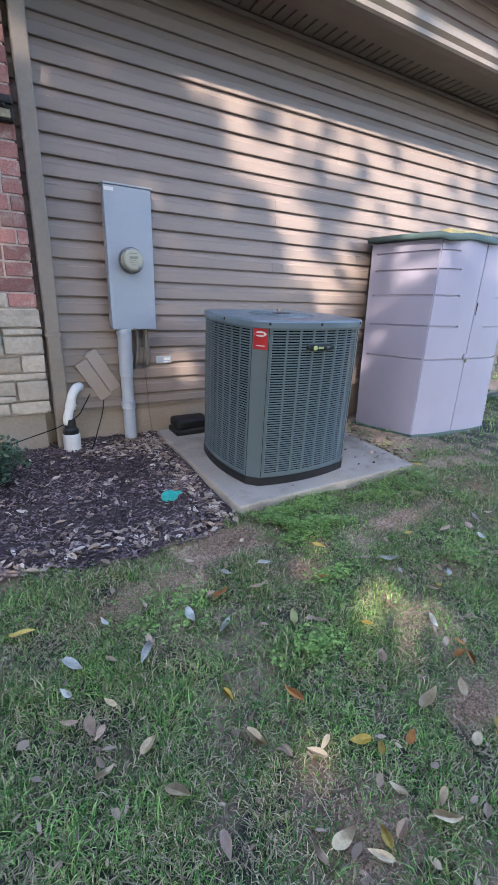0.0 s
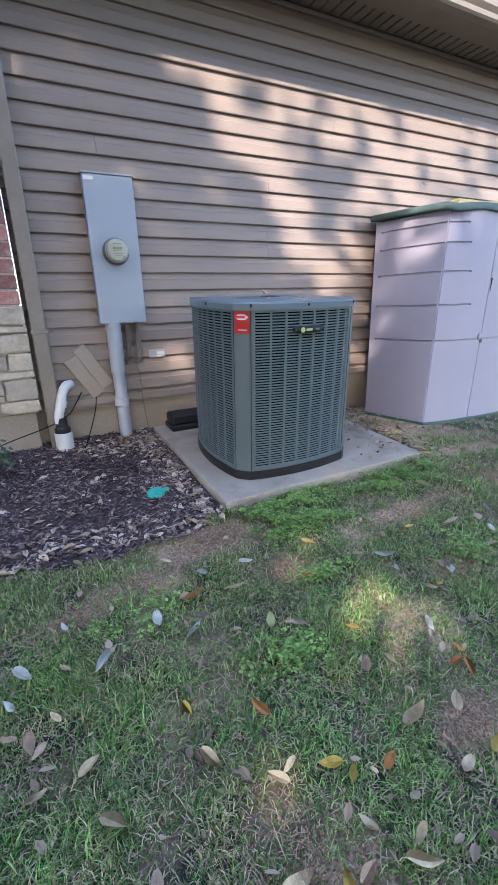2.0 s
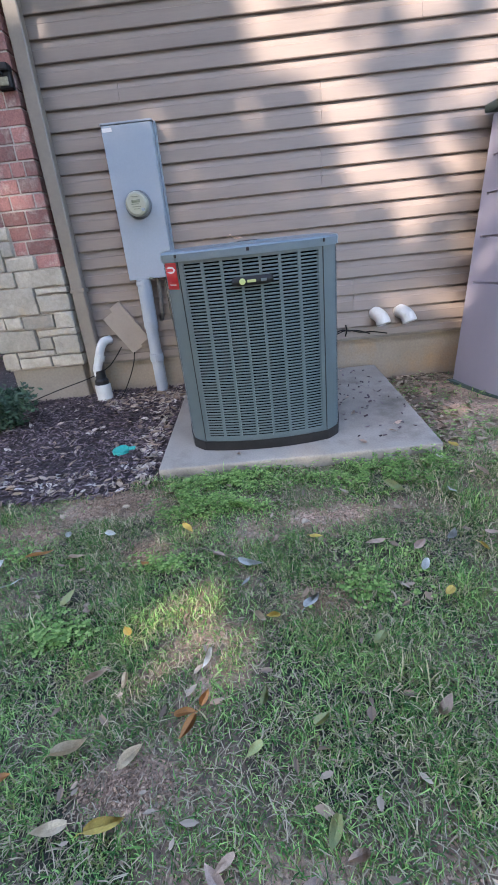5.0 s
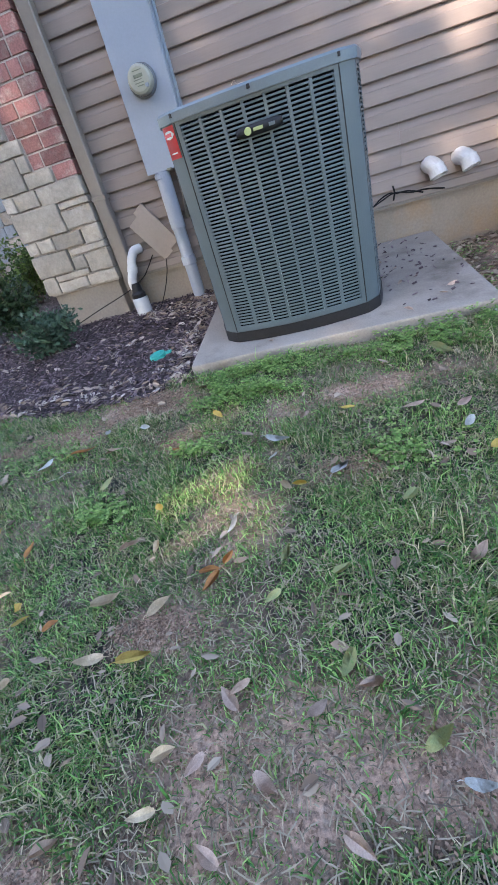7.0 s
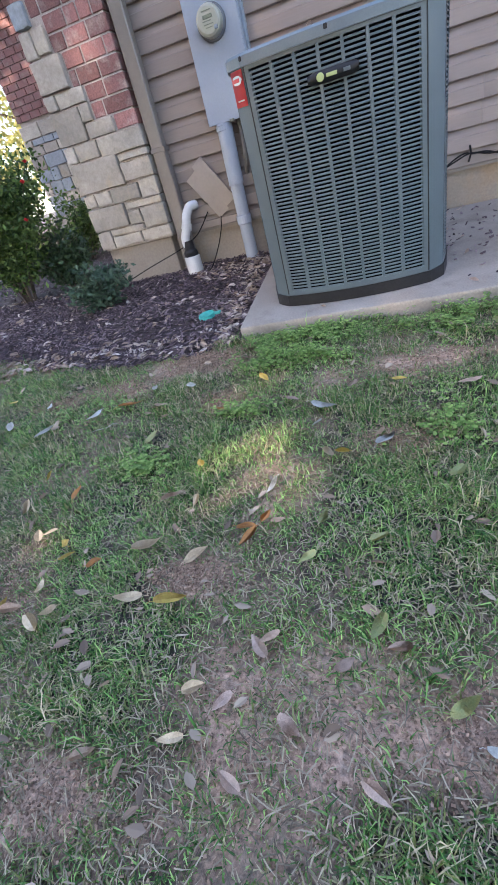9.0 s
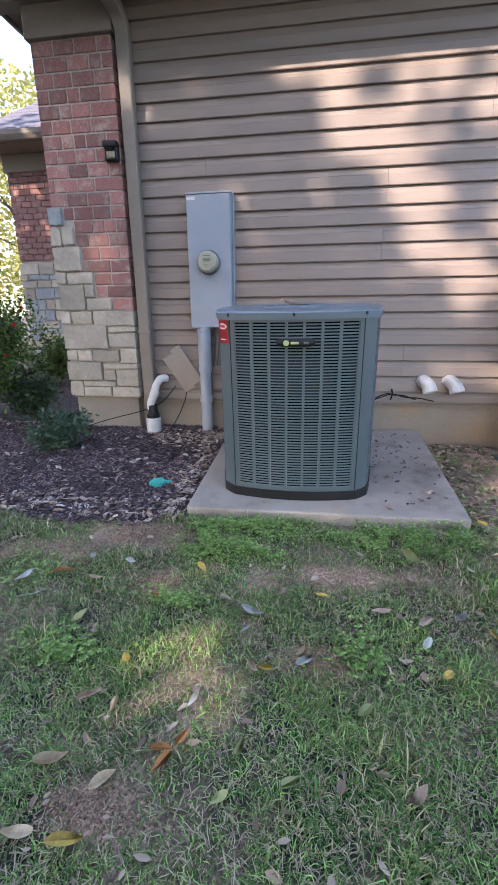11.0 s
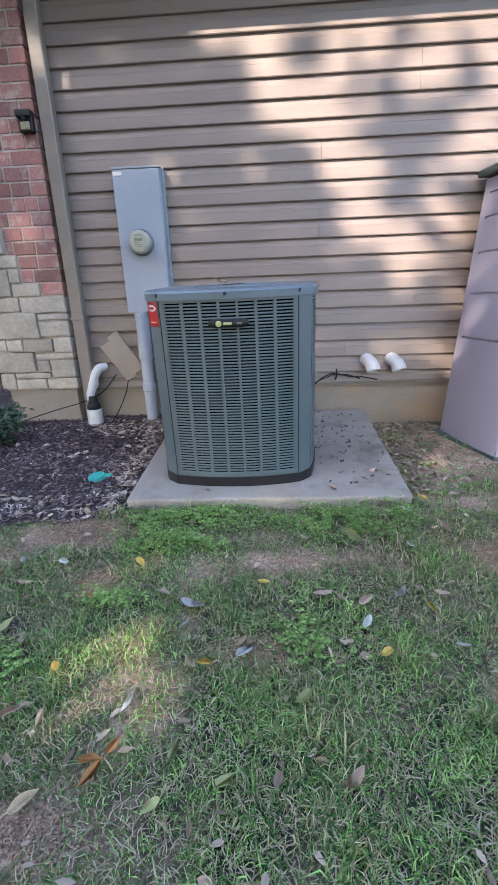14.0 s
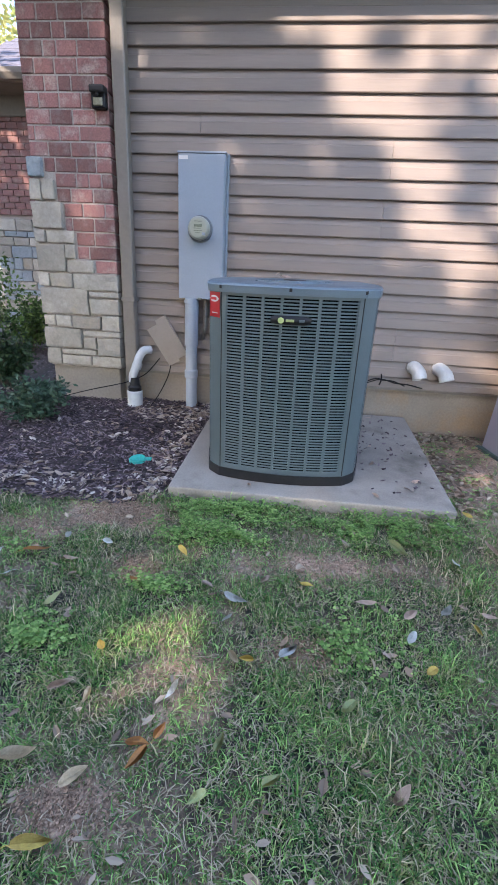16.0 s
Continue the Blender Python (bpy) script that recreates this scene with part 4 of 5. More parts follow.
for c in range(16):
    y0 = 7.22 + 0.15 * c
    zz = 3.985 + 0.75 * (y0 - 7.25)
    x = -4.0 + 0.62 * 0.15 * c
    bm = bmesh.new()
    while x < 0.2:
        w = rng.uniform(0.15, 0.32)
        extrude_x([(y0, zz), (y0, zz + 0.014), (y0 + 0.165, zz + 0.13), (y0 + 0.165, zz + 0.118)], x, x + w - 0.005, bm)
        x += w
    tagged(part("shingle_row", bm, M["shingle"], wroof), kind="stuff")

# ---- plants ----


def leaf_quads(points, size, rng, up=0.3, long=1.9):
    """Small folded leaves at points."""
    verts, faces = [], []
    for p in points:
        d = Vector((rng.gauss(0, 1), rng.gauss(0, 1), rng.gauss(up, 0.7))).normalized()
        s = d.cross(Vector((rng.gauss(0, 1), rng.gauss(0, 1), rng.gauss(0, 1)))).normalized()
        n = d.cross(s)
        a = size * rng.uniform(0.65, 1.3)
        w = a / long
        b = len(verts)
        p = Vector(p)
        verts += [p, p + d * a * 0.5 + s * w * 0.5 + n * w * 0.15, p + d * a, p + d * a * 0.5 - s * w * 0.5 + n * w * 0.15]
        faces += [(b, b + 1, b + 2), (b, b + 2, b + 3)]
    return [tuple(v) for v in verts], faces


def shrub(name, x, y, r, h, leaves, size, material, label, seed, stems=14, blooms=0):
    rng = random.Random(seed)
    z = ground_z(x, y)
    ob = empty(name, pose(x, y, z), label, "shrub")
    tips = []
    for k in range(stems):
        a, q = rng.uniform(0, 6.28), math.sqrt(rng.random())
        top = Vector((r * q * math.cos(a), r * q * math.sin(a), h * rng.uniform(0.55, 1.0) * (1 - 0.3 * q * q)))
        mid = Vector((top.x * 0.45, top.y * 0.45, top.z * 0.55))
        part("stem", tube(curve([(top.x * 0.1, top.y * 0.1, -0.02), mid, top], 4), [0.006 * (1 - 0.08 * i) for i in range(9)], 5), M["bark"], ob)
        tips.append((mid, top))
    pts = []
    while len(pts) < leaves:
        m, t = rng.choice(tips)
        f = rng.random() ** 0.6
        c = Vector((0, 0, h * 0.15)).lerp(m, min(1, f * 2)) if f < 0.5 else m.lerp(t, f * 2 - 1)
        q = c + Vector((rng.gauss(0, 1), rng.gauss(0, 1), rng.gauss(0, 0.8))) * r * 0.17
        if q.z > 0.02:
            pts.append(q)
    v, f = leaf_quads(pts, size, rng)
    polys("foliage", v, f, material, ob, "stuff")
    for k in range(blooms):
        m, t = tips[k]
        bm = bmesh.new()
        for j in range(9):
            a, tilt = 2.4 * j, 0.25 + 0.09 * j
            d = Vector((math.cos(a) * math.sin(tilt), math.sin(a) * math.sin(tilt), math.cos(tilt)))
            s = Vector((-math.sin(a), math.cos(a), 0))
            q = [bm.verts.new(c) for c in (Vector(), d * 0.02 + s * 0.014, d * 0.032, d * 0.02 - s * 0.014)]
            bm.faces.new(q)
        part("rose_bloom", bm, M["bloom"], ob, "red rose bloom", at=pose(t.x * 1.08, t.y * 1.08 - 0.05, t.z))
    return ob


M["bloom"] = mat("rose_petals", (0.6, 0.02, 0.02), (0.5, 0.015, 0.02), 20, 0.6, 60, 0.05, fine=0.1)
shrub("boxwood", -0.10, 2.78, 0.22, 0.38, 2300, 0.047, BOX, "small dark green shrub growing in the mulch", 1)
shrub("rose_bush", -1.3, 3.4, 0.52, 1.6, 20000, 0.045, ROSE, "tall leafy rose bush with a few red blooms", 2, 26, 6)
shrub("evergreen_shrub", -0.85, 3.55, 0.25, 0.6, 3400, 0.045, HOLLY, "dark rounded shrub below the rose bush", 3, 20)
shrub("creeping_shrub", -1.9, 5.6, 0.5, 0.9, 2600, 0.06, ROSE, "loose shrub before the brick wing", 4, 18)


def everywhere(q, rng):
    return True


def tree(name, x, y, h, r, cz, leaves, size, material, label, seed, keep, flat=0.7):
    """A trunk with limbs and a gappy crown of single leaves."""
    rng = random.Random(seed)
    z = ground_z(x, y)
    ob = empty(name, pose(x, y, z), label, "tree")
    part("trunk", tube(curve([(0, 0, -0.2), (0.05, 0.02, h * 0.25), (-0.05, 0.06, h * 0.55), (0.05, 0, h * 0.8)], 6), [0.24 * (1 - 0.045 * i) for i in range(19)], 12), M["bark"], ob)
    pts = []
    for k in range(16):
        a, t = 2.4 * k, rng.uniform(0.25, 0.75)
        end = Vector((math.cos(a) * r * rng.uniform(0.5, 0.9), math.sin(a) * r * flat * rng.uniform(0.5, 0.9), min(h * 0.96, h * t + rng.uniform(0.6, 2.0))))
        st = Vector((0, 0.03, h * t))
        part("limb", tube(curve([st, st.lerp(end, 0.5) + Vector((0, 0, 0.25)), end], 4), [0.07 * (1 - 0.1 * i) for i in range(9)], 6), M["bark"], ob)
    o = Vector((seed * 7.3, 0, 0))
    root = Vector((x, y, z))
    for k in range(leaves):
        p = Vector((rng.uniform(-1, 1), rng.uniform(-1, 1), rng.uniform(-1, 1)))
        if p.x ** 4 + p.y ** 4 + p.z ** 4 > 1:
            continue
        q = Vector((p.x * r, p.y * r * flat, cz + p.z * (h - cz)))
        if keep(q + root, rng) and noise.noise(q * 0.55 + o) > (-0.25 if flat > 0.5 else -0.8):
            pts.append(q)
    v, f = leaf_quads(pts, size, rng, 0.0, 1.5)
    polys("crown", v, f, material, ob, "stuff")
    return ob


FLECKS = [(1.6, 0.97, 0.4, 0.2, 0.82), (1.36, 1.36, 0.22, 0.08, 0.4), (0.72, 0.42, 0.17, 0.14, 0.85), (1.26, 0.95, 0.2, 0.12, 0.35), (0.57, 1.14, 0.18, 0.1, 0.18), (1.12, 1.67, 0.12, 0.06, 0.35), (4.0, 1.5, 0.4, 0.2, 0.4), (6.6, 2.4, 0.8, 0.5, 0.7)]


def openness(p):
    """How much sun gets past the crowns along the ray through p, 0 to 1."""
    k = (WALL - p.y) / SUN_WAY.y
    x, z = p.x + SUN_WAY.x * k, p.z + SUN_WAY.z * k
    if z > 0.3 and x > 6.4:
        return 0.6
    if z > 0.3:
        u, w = (1.2 * x + z) / 1.56, (x - 1.2 * z) / 1.56
        band = noise.noise(Vector((u * 2.1, w * 0.75, 4.0))) + 0.45 * noise.noise(Vector((u * 5.5, w * 2.2, 9.0)))
        low = float(np.interp(x, [1.2, 3.4, 5.0], [1.8, 1.05, 0.95]))
        side = 0.012 + 0.99 * smooth01(0.7, 2.5, x)
        return 0.004 + 0.85 * side * (0.2 + 0.8 * smooth01(low - 0.3, low + 0.3, z)) * smooth01(-0.5, 0.12, band)
    k = (p.z + 0.06) / -SUN_WAY.z
    x, y = p.x + SUN_WAY.x * k, p.y + SUN_WAY.y * k
    best = 0.004
    for cx, cy, rx, ry, much in FLECKS:
        d = math.hypot((x - cx) / (rx + 0.1), (y - cy) / (ry + 0.12)) + 0.3 * noise.noise(Vector((x * 6, y * 6, 2)))
        best = max(best, much * (1 - smooth01(0.65, 1.15, d)))
    return best


def with_gaps(q, rng):
    return rng.random() < min(1.0, -math.log(openness(q)) / 7.5)


tree("shade_tree", -5.95, -8.2, 14.4, 4.6, 8.2, 32000, 0.36, LEAFY, "tall leafy tree that shades lawn and wall", 16, with_gaps, 0.18)
tree("shade_tree", -12.3, -8.6, 14.0, 4.2, 8.0, 28000, 0.36, LEAFY, "tall leafy tree that shades lawn and wall", 12, with_gaps, 0.18)
tree("shade_tree", 0.25, -8.4, 14.4, 4.0, 8.2, 27000, 0.36, LEAFY, "tall leafy tree that shades lawn and wall", 18, with_gaps, 0.18)
# added out of view, only to keep the sun off the brick wing
tree("shade_tree", -7.6, 2.0, 8.7, 2.8, 5.0, 9000, 0.3, LEAFY, "unseen leafy tree added to shade the brick wing", 18, everywhere, 0.8)
tree("yellow_tree", -9.5, 17.0, 9.0, 3.6, 5.0, 22000, 0.2, YELLOWISH, "tall tree with yellowing autumn leaves behind the house", 14, everywhere, 0.9)
tree("hedge_tree", 12.0, 6.4, 4.5, 3.0, 2.0, 8000, 0.16, ROSE, "bushy green tree at the far side of the lawn", 15, everywhere, 1.0)
tree("hedge_tree", 16.0, 10.0, 6.5, 3.6, 3.2, 8000, 0.2, YELLOWISH, "bushy green tree at the far side of the lawn", 16, everywhere, 1.0)

# ---- lawn ----
def on_lawn(x, y):
    if y > 3.4 and x < 6.25:
        return False
    if 1.17 < x < 2.71 and y > 1.915:
        return False
    if x < 1.2 and y > mulch_edge(x) - 0.02:
        return False
    return not (3.35 < x < 4.65 and y > 2.45)


def blades(n, x0, x1, y0, y1, length, width, seed, thick=True, fade=False):
    """Grass in small tufts, the blades of a tuft leaning out from its middle."""
    rng = np.random.RandomState(seed)
    verts, faces = [], []
    per = 7
    cx, cy = np.repeat(rng.uniform(x0, x1, n // per), per), np.repeat(rng.uniform(y0, y1, n // per), per)
    n = len(cx)
    big = np.repeat(rng.gamma(7, 1 / 7, n // per), per)
    ox, oy = rng.normal(0, 0.011, n), rng.normal(0, 0.011, n)
    ang = np.where(rng.uniform(0, 1, n) < 0.6, np.arctan2(oy, ox) + rng.normal(0, 0.5, n), rng.uniform(0, 6.2832, n))
    lean, ln, tw, keep = rng.uniform(0.35, 1.45, n), np.minimum(1.7, rng.gamma(6, 1 / 6, n) * big), rng.uniform(-1, 1, n), rng.uniform(0, 1, n)
    wide = width * rng.uniform(0.65, 1.35, n)
    for x, y, a, le, l, w, k, wd in zip(cx + ox, cy + oy, ang, lean, ln, tw, keep, wide):
        if not on_lawn(x, y):
            continue
        s = sward(x, y) if thick else 0.9
        if fade and k > s * min(1, 2.5 * min(x - x0, x1 - x, (y - y0) * 2)):
            continue
        if k > s:
            continue
        z = ground_z(x, y) - 0.003
        h = length * l * (0.5 + 0.5 * s) * (1 + 0.9 * max(-0.5, noise.noise(Vector((x * 4.5, y * 4.5, 31)))))
        dx, dy = math.cos(a), math.sin(a)
        sx, sy = -dy * wd / 2, dx * wd / 2
        r1, r2 = h * 0.5 * math.sin(le * 0.6), h * math.sin(le)
        h1, h2 = h * 0.5 * math.cos(le * 0.6), h * 0.85 * math.cos(le)
        b = len(verts)
        verts += [(x - sx, y - sy, z), (x + sx, y + sy, z), (x + dx * r1 + sx * 0.8, y + dy * r1 + sy * 0.8, z + h1), (x + dx * r1 - sx * 0.8, y + dy * r1 - sy * 0.8, z + h1), (x + dx * r2 + dy * w * h * 0.3, y + dy * r2 - dx * w * h * 0.3, z + h2)]
        faces += [(b, b + 1, b + 2, b + 3), (b + 3, b + 2, b + 4)]
    return verts, faces


v, f = blades(450000, -1.2, 3.6, -0.6, 2.2, 0.033, 0.0033, 1, True, True)
polys("grass_near", v, f, GRASS, None, "stuff", "uneven green lawn grass with bare patches", "grass")
v, f = blades(110000, -3.0, 7.5, -1.5, 3.4, 0.05, 0.0042, 2)
polys("grass_around", v, f, GRASS, None, "stuff", "uneven green lawn grass with bare patches", "grass")
v, f = blades(60000, 6.0, 22.0, -3.0, 14.0, 0.07, 0.016, 3, False)
polys("grass_far", v, f, GRASS, None, "stuff", "sunlit lawn beyond the shed", "grass")


def straw(n, seed):
    """Flat dead blades lying in and between the turf."""
    rng = np.random.RandomState(seed)
    verts, faces = [], []
    for x, y, a, l, t in zip(rng.uniform(-1.2, 3.6, n), rng.uniform(-0.5, 2.1, n), rng.uniform(0, 6.2832, n), rng.gamma(6, 0.006, n), rng.normal(0, 0.12, n)):
        if not on_lawn(x, y) or rng.uniform(0, 1) > 0.2 + 0.5 * sward(x, y):
            continue
        z = ground_z(x, y) + 0.004 + abs(t) * 0.05
        dx, dy, w = math.cos(a), math.sin(a), 0.0012
        b = len(verts)
        verts += [(x - dy * w, y + dx * w, z), (x + dy * w, y - dx * w, z), (x + dx * l / 2 + dy * w, y + dy * l / 2 - dx * w, z + 0.006), (x + dx * l / 2 - dy * w, y + dy * l / 2 + dx * w, z + 0.006), (x + dx * l - dy * 0.1 * l, y + dy * l + dx * 0.1 * l, z + t * l)]
        faces += [(b, b + 1, b + 2, b + 3), (b + 3, b + 2, b + 4)]
    return verts, faces


v, f = straw(100000, 17)
polys("dead_grass", v, f, STRAWS, None, "stuff", "dead straw-coloured grass matted on the soil", "grass")


def sprigs(spots, n, size, seed):
    """Clover-like weeds: round leaflets on short stalks."""
    rng = random.Random(seed)
    verts, faces = [], []
    for _ in range(n):
        cx, cy, rx, ry = rng.choice(spots)
        x, y = cx + rng.gauss(0, 0.62) * rx, cy + rng.gauss(0, 0.6) * ry
        if noise.noise(Vector((x * 9, y * 9, 3))) < -0.12 or not on_lawn(x, y):
            continue
        z = ground_z(x, y) + rng.uniform(0.015, 0.058)
        a0 = rng.uniform(0, 6.28)
        for j in range(3):
            a = a0 + 2.1 * j
            d, s = Vector((math.cos(a), math.sin(a), rng.uniform(-0.25, 0.25))), Vector((-math.sin(a), math.cos(a), rng.uniform(-0.3, 0.3)))
            q = size * rng.uniform(0.6, 1.25)
            b = len(verts)
            p = Vector((x, y, z))
            verts += [tuple(p + c) for c in (d * q * 0.1, d * q * 0.45 + s * q * 0.4, d * q * 0.95 + s * q * 0.25, d * q * 0.95 - s * q * 0.25, d * q * 0.45 - s * q * 0.4)]
            faces += [(b, b + 1, b + 2, b + 3, b + 4)]
    return verts, faces


v, f = sprigs([(1.45, 1.80, 0.22, 0.11), (1.8, 1.82, 0.3, 0.1), (2.2, 1.78, 0.3, 0.14), (2.5, 1.8, 0.2, 0.12), (2.3, 1.68, 0.2, 0.12), (1.33, 1.62, 0.12, 0.1), (1.58, 1.6, 0.15, 0.08)], 2700, 0.0135, 4)
polys("clover", v, f, WEED, None, "stuff", "bright green clover growing along the slab", "weeds")
v, f = sprigs([(2.12, 1.05, 0.14, 0.1), (1.0, 0.95, 0.12, 0.08), (1.3, 1.22, 0.12, 0.06), (2.7, 1.9, 0.3, 0.2), (3.0, 2.3, 0.3, 0.25), (2.95, 2.9, 0.3, 0.3), (0.5, 1.35, 0.2, 0.1)], 1300, 0.0145, 5)
polys("clover", v, f, WEED, None, "stuff", "scattered clover sprigs in the lawn", "weeds")


def chips(n, where, size, seed, flat=0.25, height=ground_z, wide=1.0):
    """Small splinters lying about."""
    rng = random.Random(seed)
    verts, faces = [], []
    while len(faces) < n * 6:
        x, y = where(rng)
        z = height(x, y) + 0.012 + rng.uniform(0.0, 0.016)
        a, t = rng.uniform(0, 6.28), rng.gauss(0, 0.35)
        d = Vector((math.cos(a), math.sin(a), t)).normalized()
        s = d.cross(Vector((rng.gauss(0, 0.3), rng.gauss(0, 0.3), 1))).normalized()
        u = d.cross(s)
        l, w = size * rng.uniform(0.5, 1.5), size * rng.uniform(0.15, 0.4) * wide
        h = w * flat
        p = Vector((x, y, z))
        b = len(verts)
        for i in (-1, 1):
            for j in (-1, 1):
                for k in (-1, 1):
                    verts.append(tuple(p + d * l / 2 * i * (0.8 if j > 0 else 1) + s * w / 2 * j + u * h / 2 * k))
        faces += [(b, b + 1, b + 3, b + 2), (b + 4, b + 6, b + 7, b + 5), (b, b + 4, b + 5, b + 1), (b + 2, b + 3, b + 7, b + 6), (b, b + 2, b + 6, b + 4), (b + 1, b + 5, b + 7, b + 3)]
    return verts, faces


def in_bed(rng):
    while True:
        x, y = (rng.uniform(-1.6, 1.2), rng.uniform(1.75, 3.45)) if rng.random() < 0.78 else (rng.uniform(-3.0, -0.3), rng.uniform(2.2, 6.5))
        if y > mulch_edge(x) - 0.05 + rng.gauss(0, 0.02) and not (x > 1.16 and y > 1.93) and not (-0.26 < x < 0.34 and y > 3.36):
            return x, y


v, f = chips(26000, in_bed, 0.026, 6)
polys("mulch_chips", v, f, CHIPS, None, "stuff", "dark brown shredded bark mulch chips", "mulch")


def in_bare(rng):
    while True:
        cx, cy, rx, ry = rng.choice(BARE)
        x, y = cx + rng.gauss(0, 0.6) * rx, cy + rng.gauss(0, 0.6) * ry
        if on_lawn(x, y):
            return x, y


CRUMBS = islands("soil_crumbs", [(0.12, 0.078, 0.053), (0.22, 0.142, 0.098), (0.31, 0.205, 0.142), (0.4, 0.275, 0.195)], 0.95)
v, f = chips(19000, in_bare, 0.0055, 11, 0.6, lambda x, y: ground_z(x, y) - 0.015, 2.4)
polys("soil_crumbs", v, f, CRUMBS, None, "stuff", "loose crumbs of dry soil on the bare patches", "soil")


def on_slab(rng):
    while True:
        x, y = rng.uniform(0.28, 0.74), rng.gauss(0.1, 0.35)
        if -0.7 < y < 0.7 and rng.random() < 1.25 - 1.5 * (x - 0.28):
            return 1.93 + x, 2.66 + y


v, f = chips(90, on_slab, 0.019, 12, 0.4, lambda x, y: 0.112 + 0.062 * (y - 2.66) + 0.0061 * (x - 1.93) - 0.009, 1.6)
polys("slab_debris", v, f, CHIPS, None, "stuff", "dark crumbs of mulch scattered on the slab", "debris")


def crisp(n, where, size, seed, lift=0.02):
    """Curled dead leaves, too many to count."""
    rng = random.Random(seed)
    verts, faces = [], []
    for _ in range(n):
        x, y, z = where(rng)
        a = rng.uniform(0, 6.28)
        d = Vector((math.cos(a), math.sin(a), rng.gauss(0, 0.25))).normalized()
        s = d.cross(Vector((rng.gauss(0, 0.35), rng.gauss(0, 0.35), 1))).normalized()
        u = s.cross(d)
        l = size * rng.uniform(0.6, 1.5)
        w, c = l * rng.uniform(0.3, 0.55), rng.uniform(-0.1, 0.35) * l
        p = Vector((x, y, z + lift))
        b = len(verts)
        verts += [tuple(q) for q in (p - d * l / 2, p - d * l * 0.15 + s * w / 2 + u * c * 0.6, p + d * l * 0.25 + s * w * 0.4 + u * c * 0.7, p + d * l / 2 + u * c * 0.4, p + d * l * 0.25 - s * w * 0.4 + u * c * 0.7, p - d * l * 0.15 - s * w / 2 + u * c * 0.6, p + u * c * 0.1)]
        faces += [(b, b + 1, b + 6), (b + 1, b + 2, b + 6), (b + 2, b + 3, b + 6), (b + 3, b + 4, b + 6), (b + 4, b + 5, b + 6), (b + 5, b, b + 6)]
    return verts, faces


def bed_leaf(rng):
    if rng.random() < 0.45:
        x, y = in_bed(rng)
    else:
        x, y = rng.choice(((1.13 - abs(rng.gauss(0, 0.09)), rng.uniform(2.0, 3.4)), (rng.uniform(-0.5, 1.15), mulch_edge(0.3) + rng.uniform(0.03, 0.25)), (rng.uniform(0.5, 1.2), 3.2 + rng.gauss(0, 0.1))))
    return x, min(y, 3.42), ground_z(x, y)


def side_leaf(rng):
    x, y = rng.choice(((2.73 + abs(rng.gauss(0, 0.2)), rng.uniform(2.0, 3.4)), (rng.uniform(2.72, 3.3), 3.38 - abs(rng.gauss(0, 0.1)))))
    return x, y, ground_z(x, y) - 0.008


v, f = crisp(1500, bed_leaf, 0.05, 7)
polys("leaf_litter", v, f, DRY, None, "stuff", "dry brown leaves lying in the mulch", "leaf litter")
LITTER = islands("leaf_scraps", [(0.11, 0.078, 0.055), (0.24, 0.175, 0.125), (0.4, 0.315, 0.23)], 0.85)
v, f = crisp(900, side_leaf, 0.045, 8)
polys("leaf_litter", v, f, LITTER, None, "stuff", "dry brown leaves between slab and shed", "leaf litter")
v, f = crisp(420, lambda r: (lambda x, y: (x, y, ground_z(x, y) + 0.004))(r.uniform(-0.5, 3.2), r.uniform(-0.3, 1.85)), 0.034, 9)
polys("leaf_litter", v, f, LITTER, None, "stuff", "small dead leaf scraps in the grass", "leaf litter")


def fallen_leaf(length, width, curl, seed):
    """One leaf: a pointed oval with a folded midrib and a stalk."""
    rng = random.Random(seed)
    bm = bmesh.new()
    n = 9
    rows = []
    for k in range(n):
        t = k / (n - 1)
        w = width / 2 * math.sin(math.pi * min(1, t * 0.94 + 0.06) ** 0.8) ** 0.9 + 0.0006
        x = length * (t - 0.5)
        z = curl * length * (2 * t - 1) ** 2 + 0.003 * math.sin(5 * t + seed)
        side = 0.1 * length * 0.25 * math.sin(3 * t + seed)
        rows.append([bm.verts.new((x, side + j * w, z + abs(j) * w * (0.3 + 0.25 * math.sin(seed + 3 * t)))) for j in (-1, -0.5, 0, 0.5, 1)])
    for a, b in zip(rows, rows[1:]):
        for j in range(4):
            bm.faces.new((a[j], b[j], b[j + 1], a[j + 1]))
    bmesh.ops.solidify(bm, geom=bm.faces[:], thickness=0.0006)
    tube([(-length * 0.5, 0.0, curl * length), (-length * 0.62, 0.003, curl * length * 0.9), (-length * 0.72, 0.0, 0.0)], 0.0011, 5, bm)
    me = bpy.data.meshes.new("fallen_leaf")
    bm.to_mesh(me)
    bm.free()
    return me


TONES = dict(
    white=(((0.52, 0.52, 0.48), (0.4, 0.39, 0.35)), "pale grey underside of a fallen leaf on the grass"),
    yellow=(((0.62, 0.46, 0.1), (0.5, 0.34, 0.08)), "yellow fallen leaf lying on the grass"),
    green=(((0.28, 0.33, 0.14), (0.34, 0.32, 0.12)), "pale green fallen leaf lying on the grass"),
    tan=(((0.6, 0.47, 0.3), (0.48, 0.36, 0.22)), "tan dry fallen leaf lying on the grass"),
    brown=(((0.46, 0.32, 0.22), (0.36, 0.24, 0.16)), "brown curled fallen leaf lying on the grass"),
    orange=(((0.45, 0.20, 0.05), (0.34, 0.15, 0.05)), "orange-brown fallen leaf lying on the grass"),
    pink=(((0.47, 0.335, 0.255), (0.36, 0.255, 0.195)), "pinkish dry fallen leaf lying on the grass"))
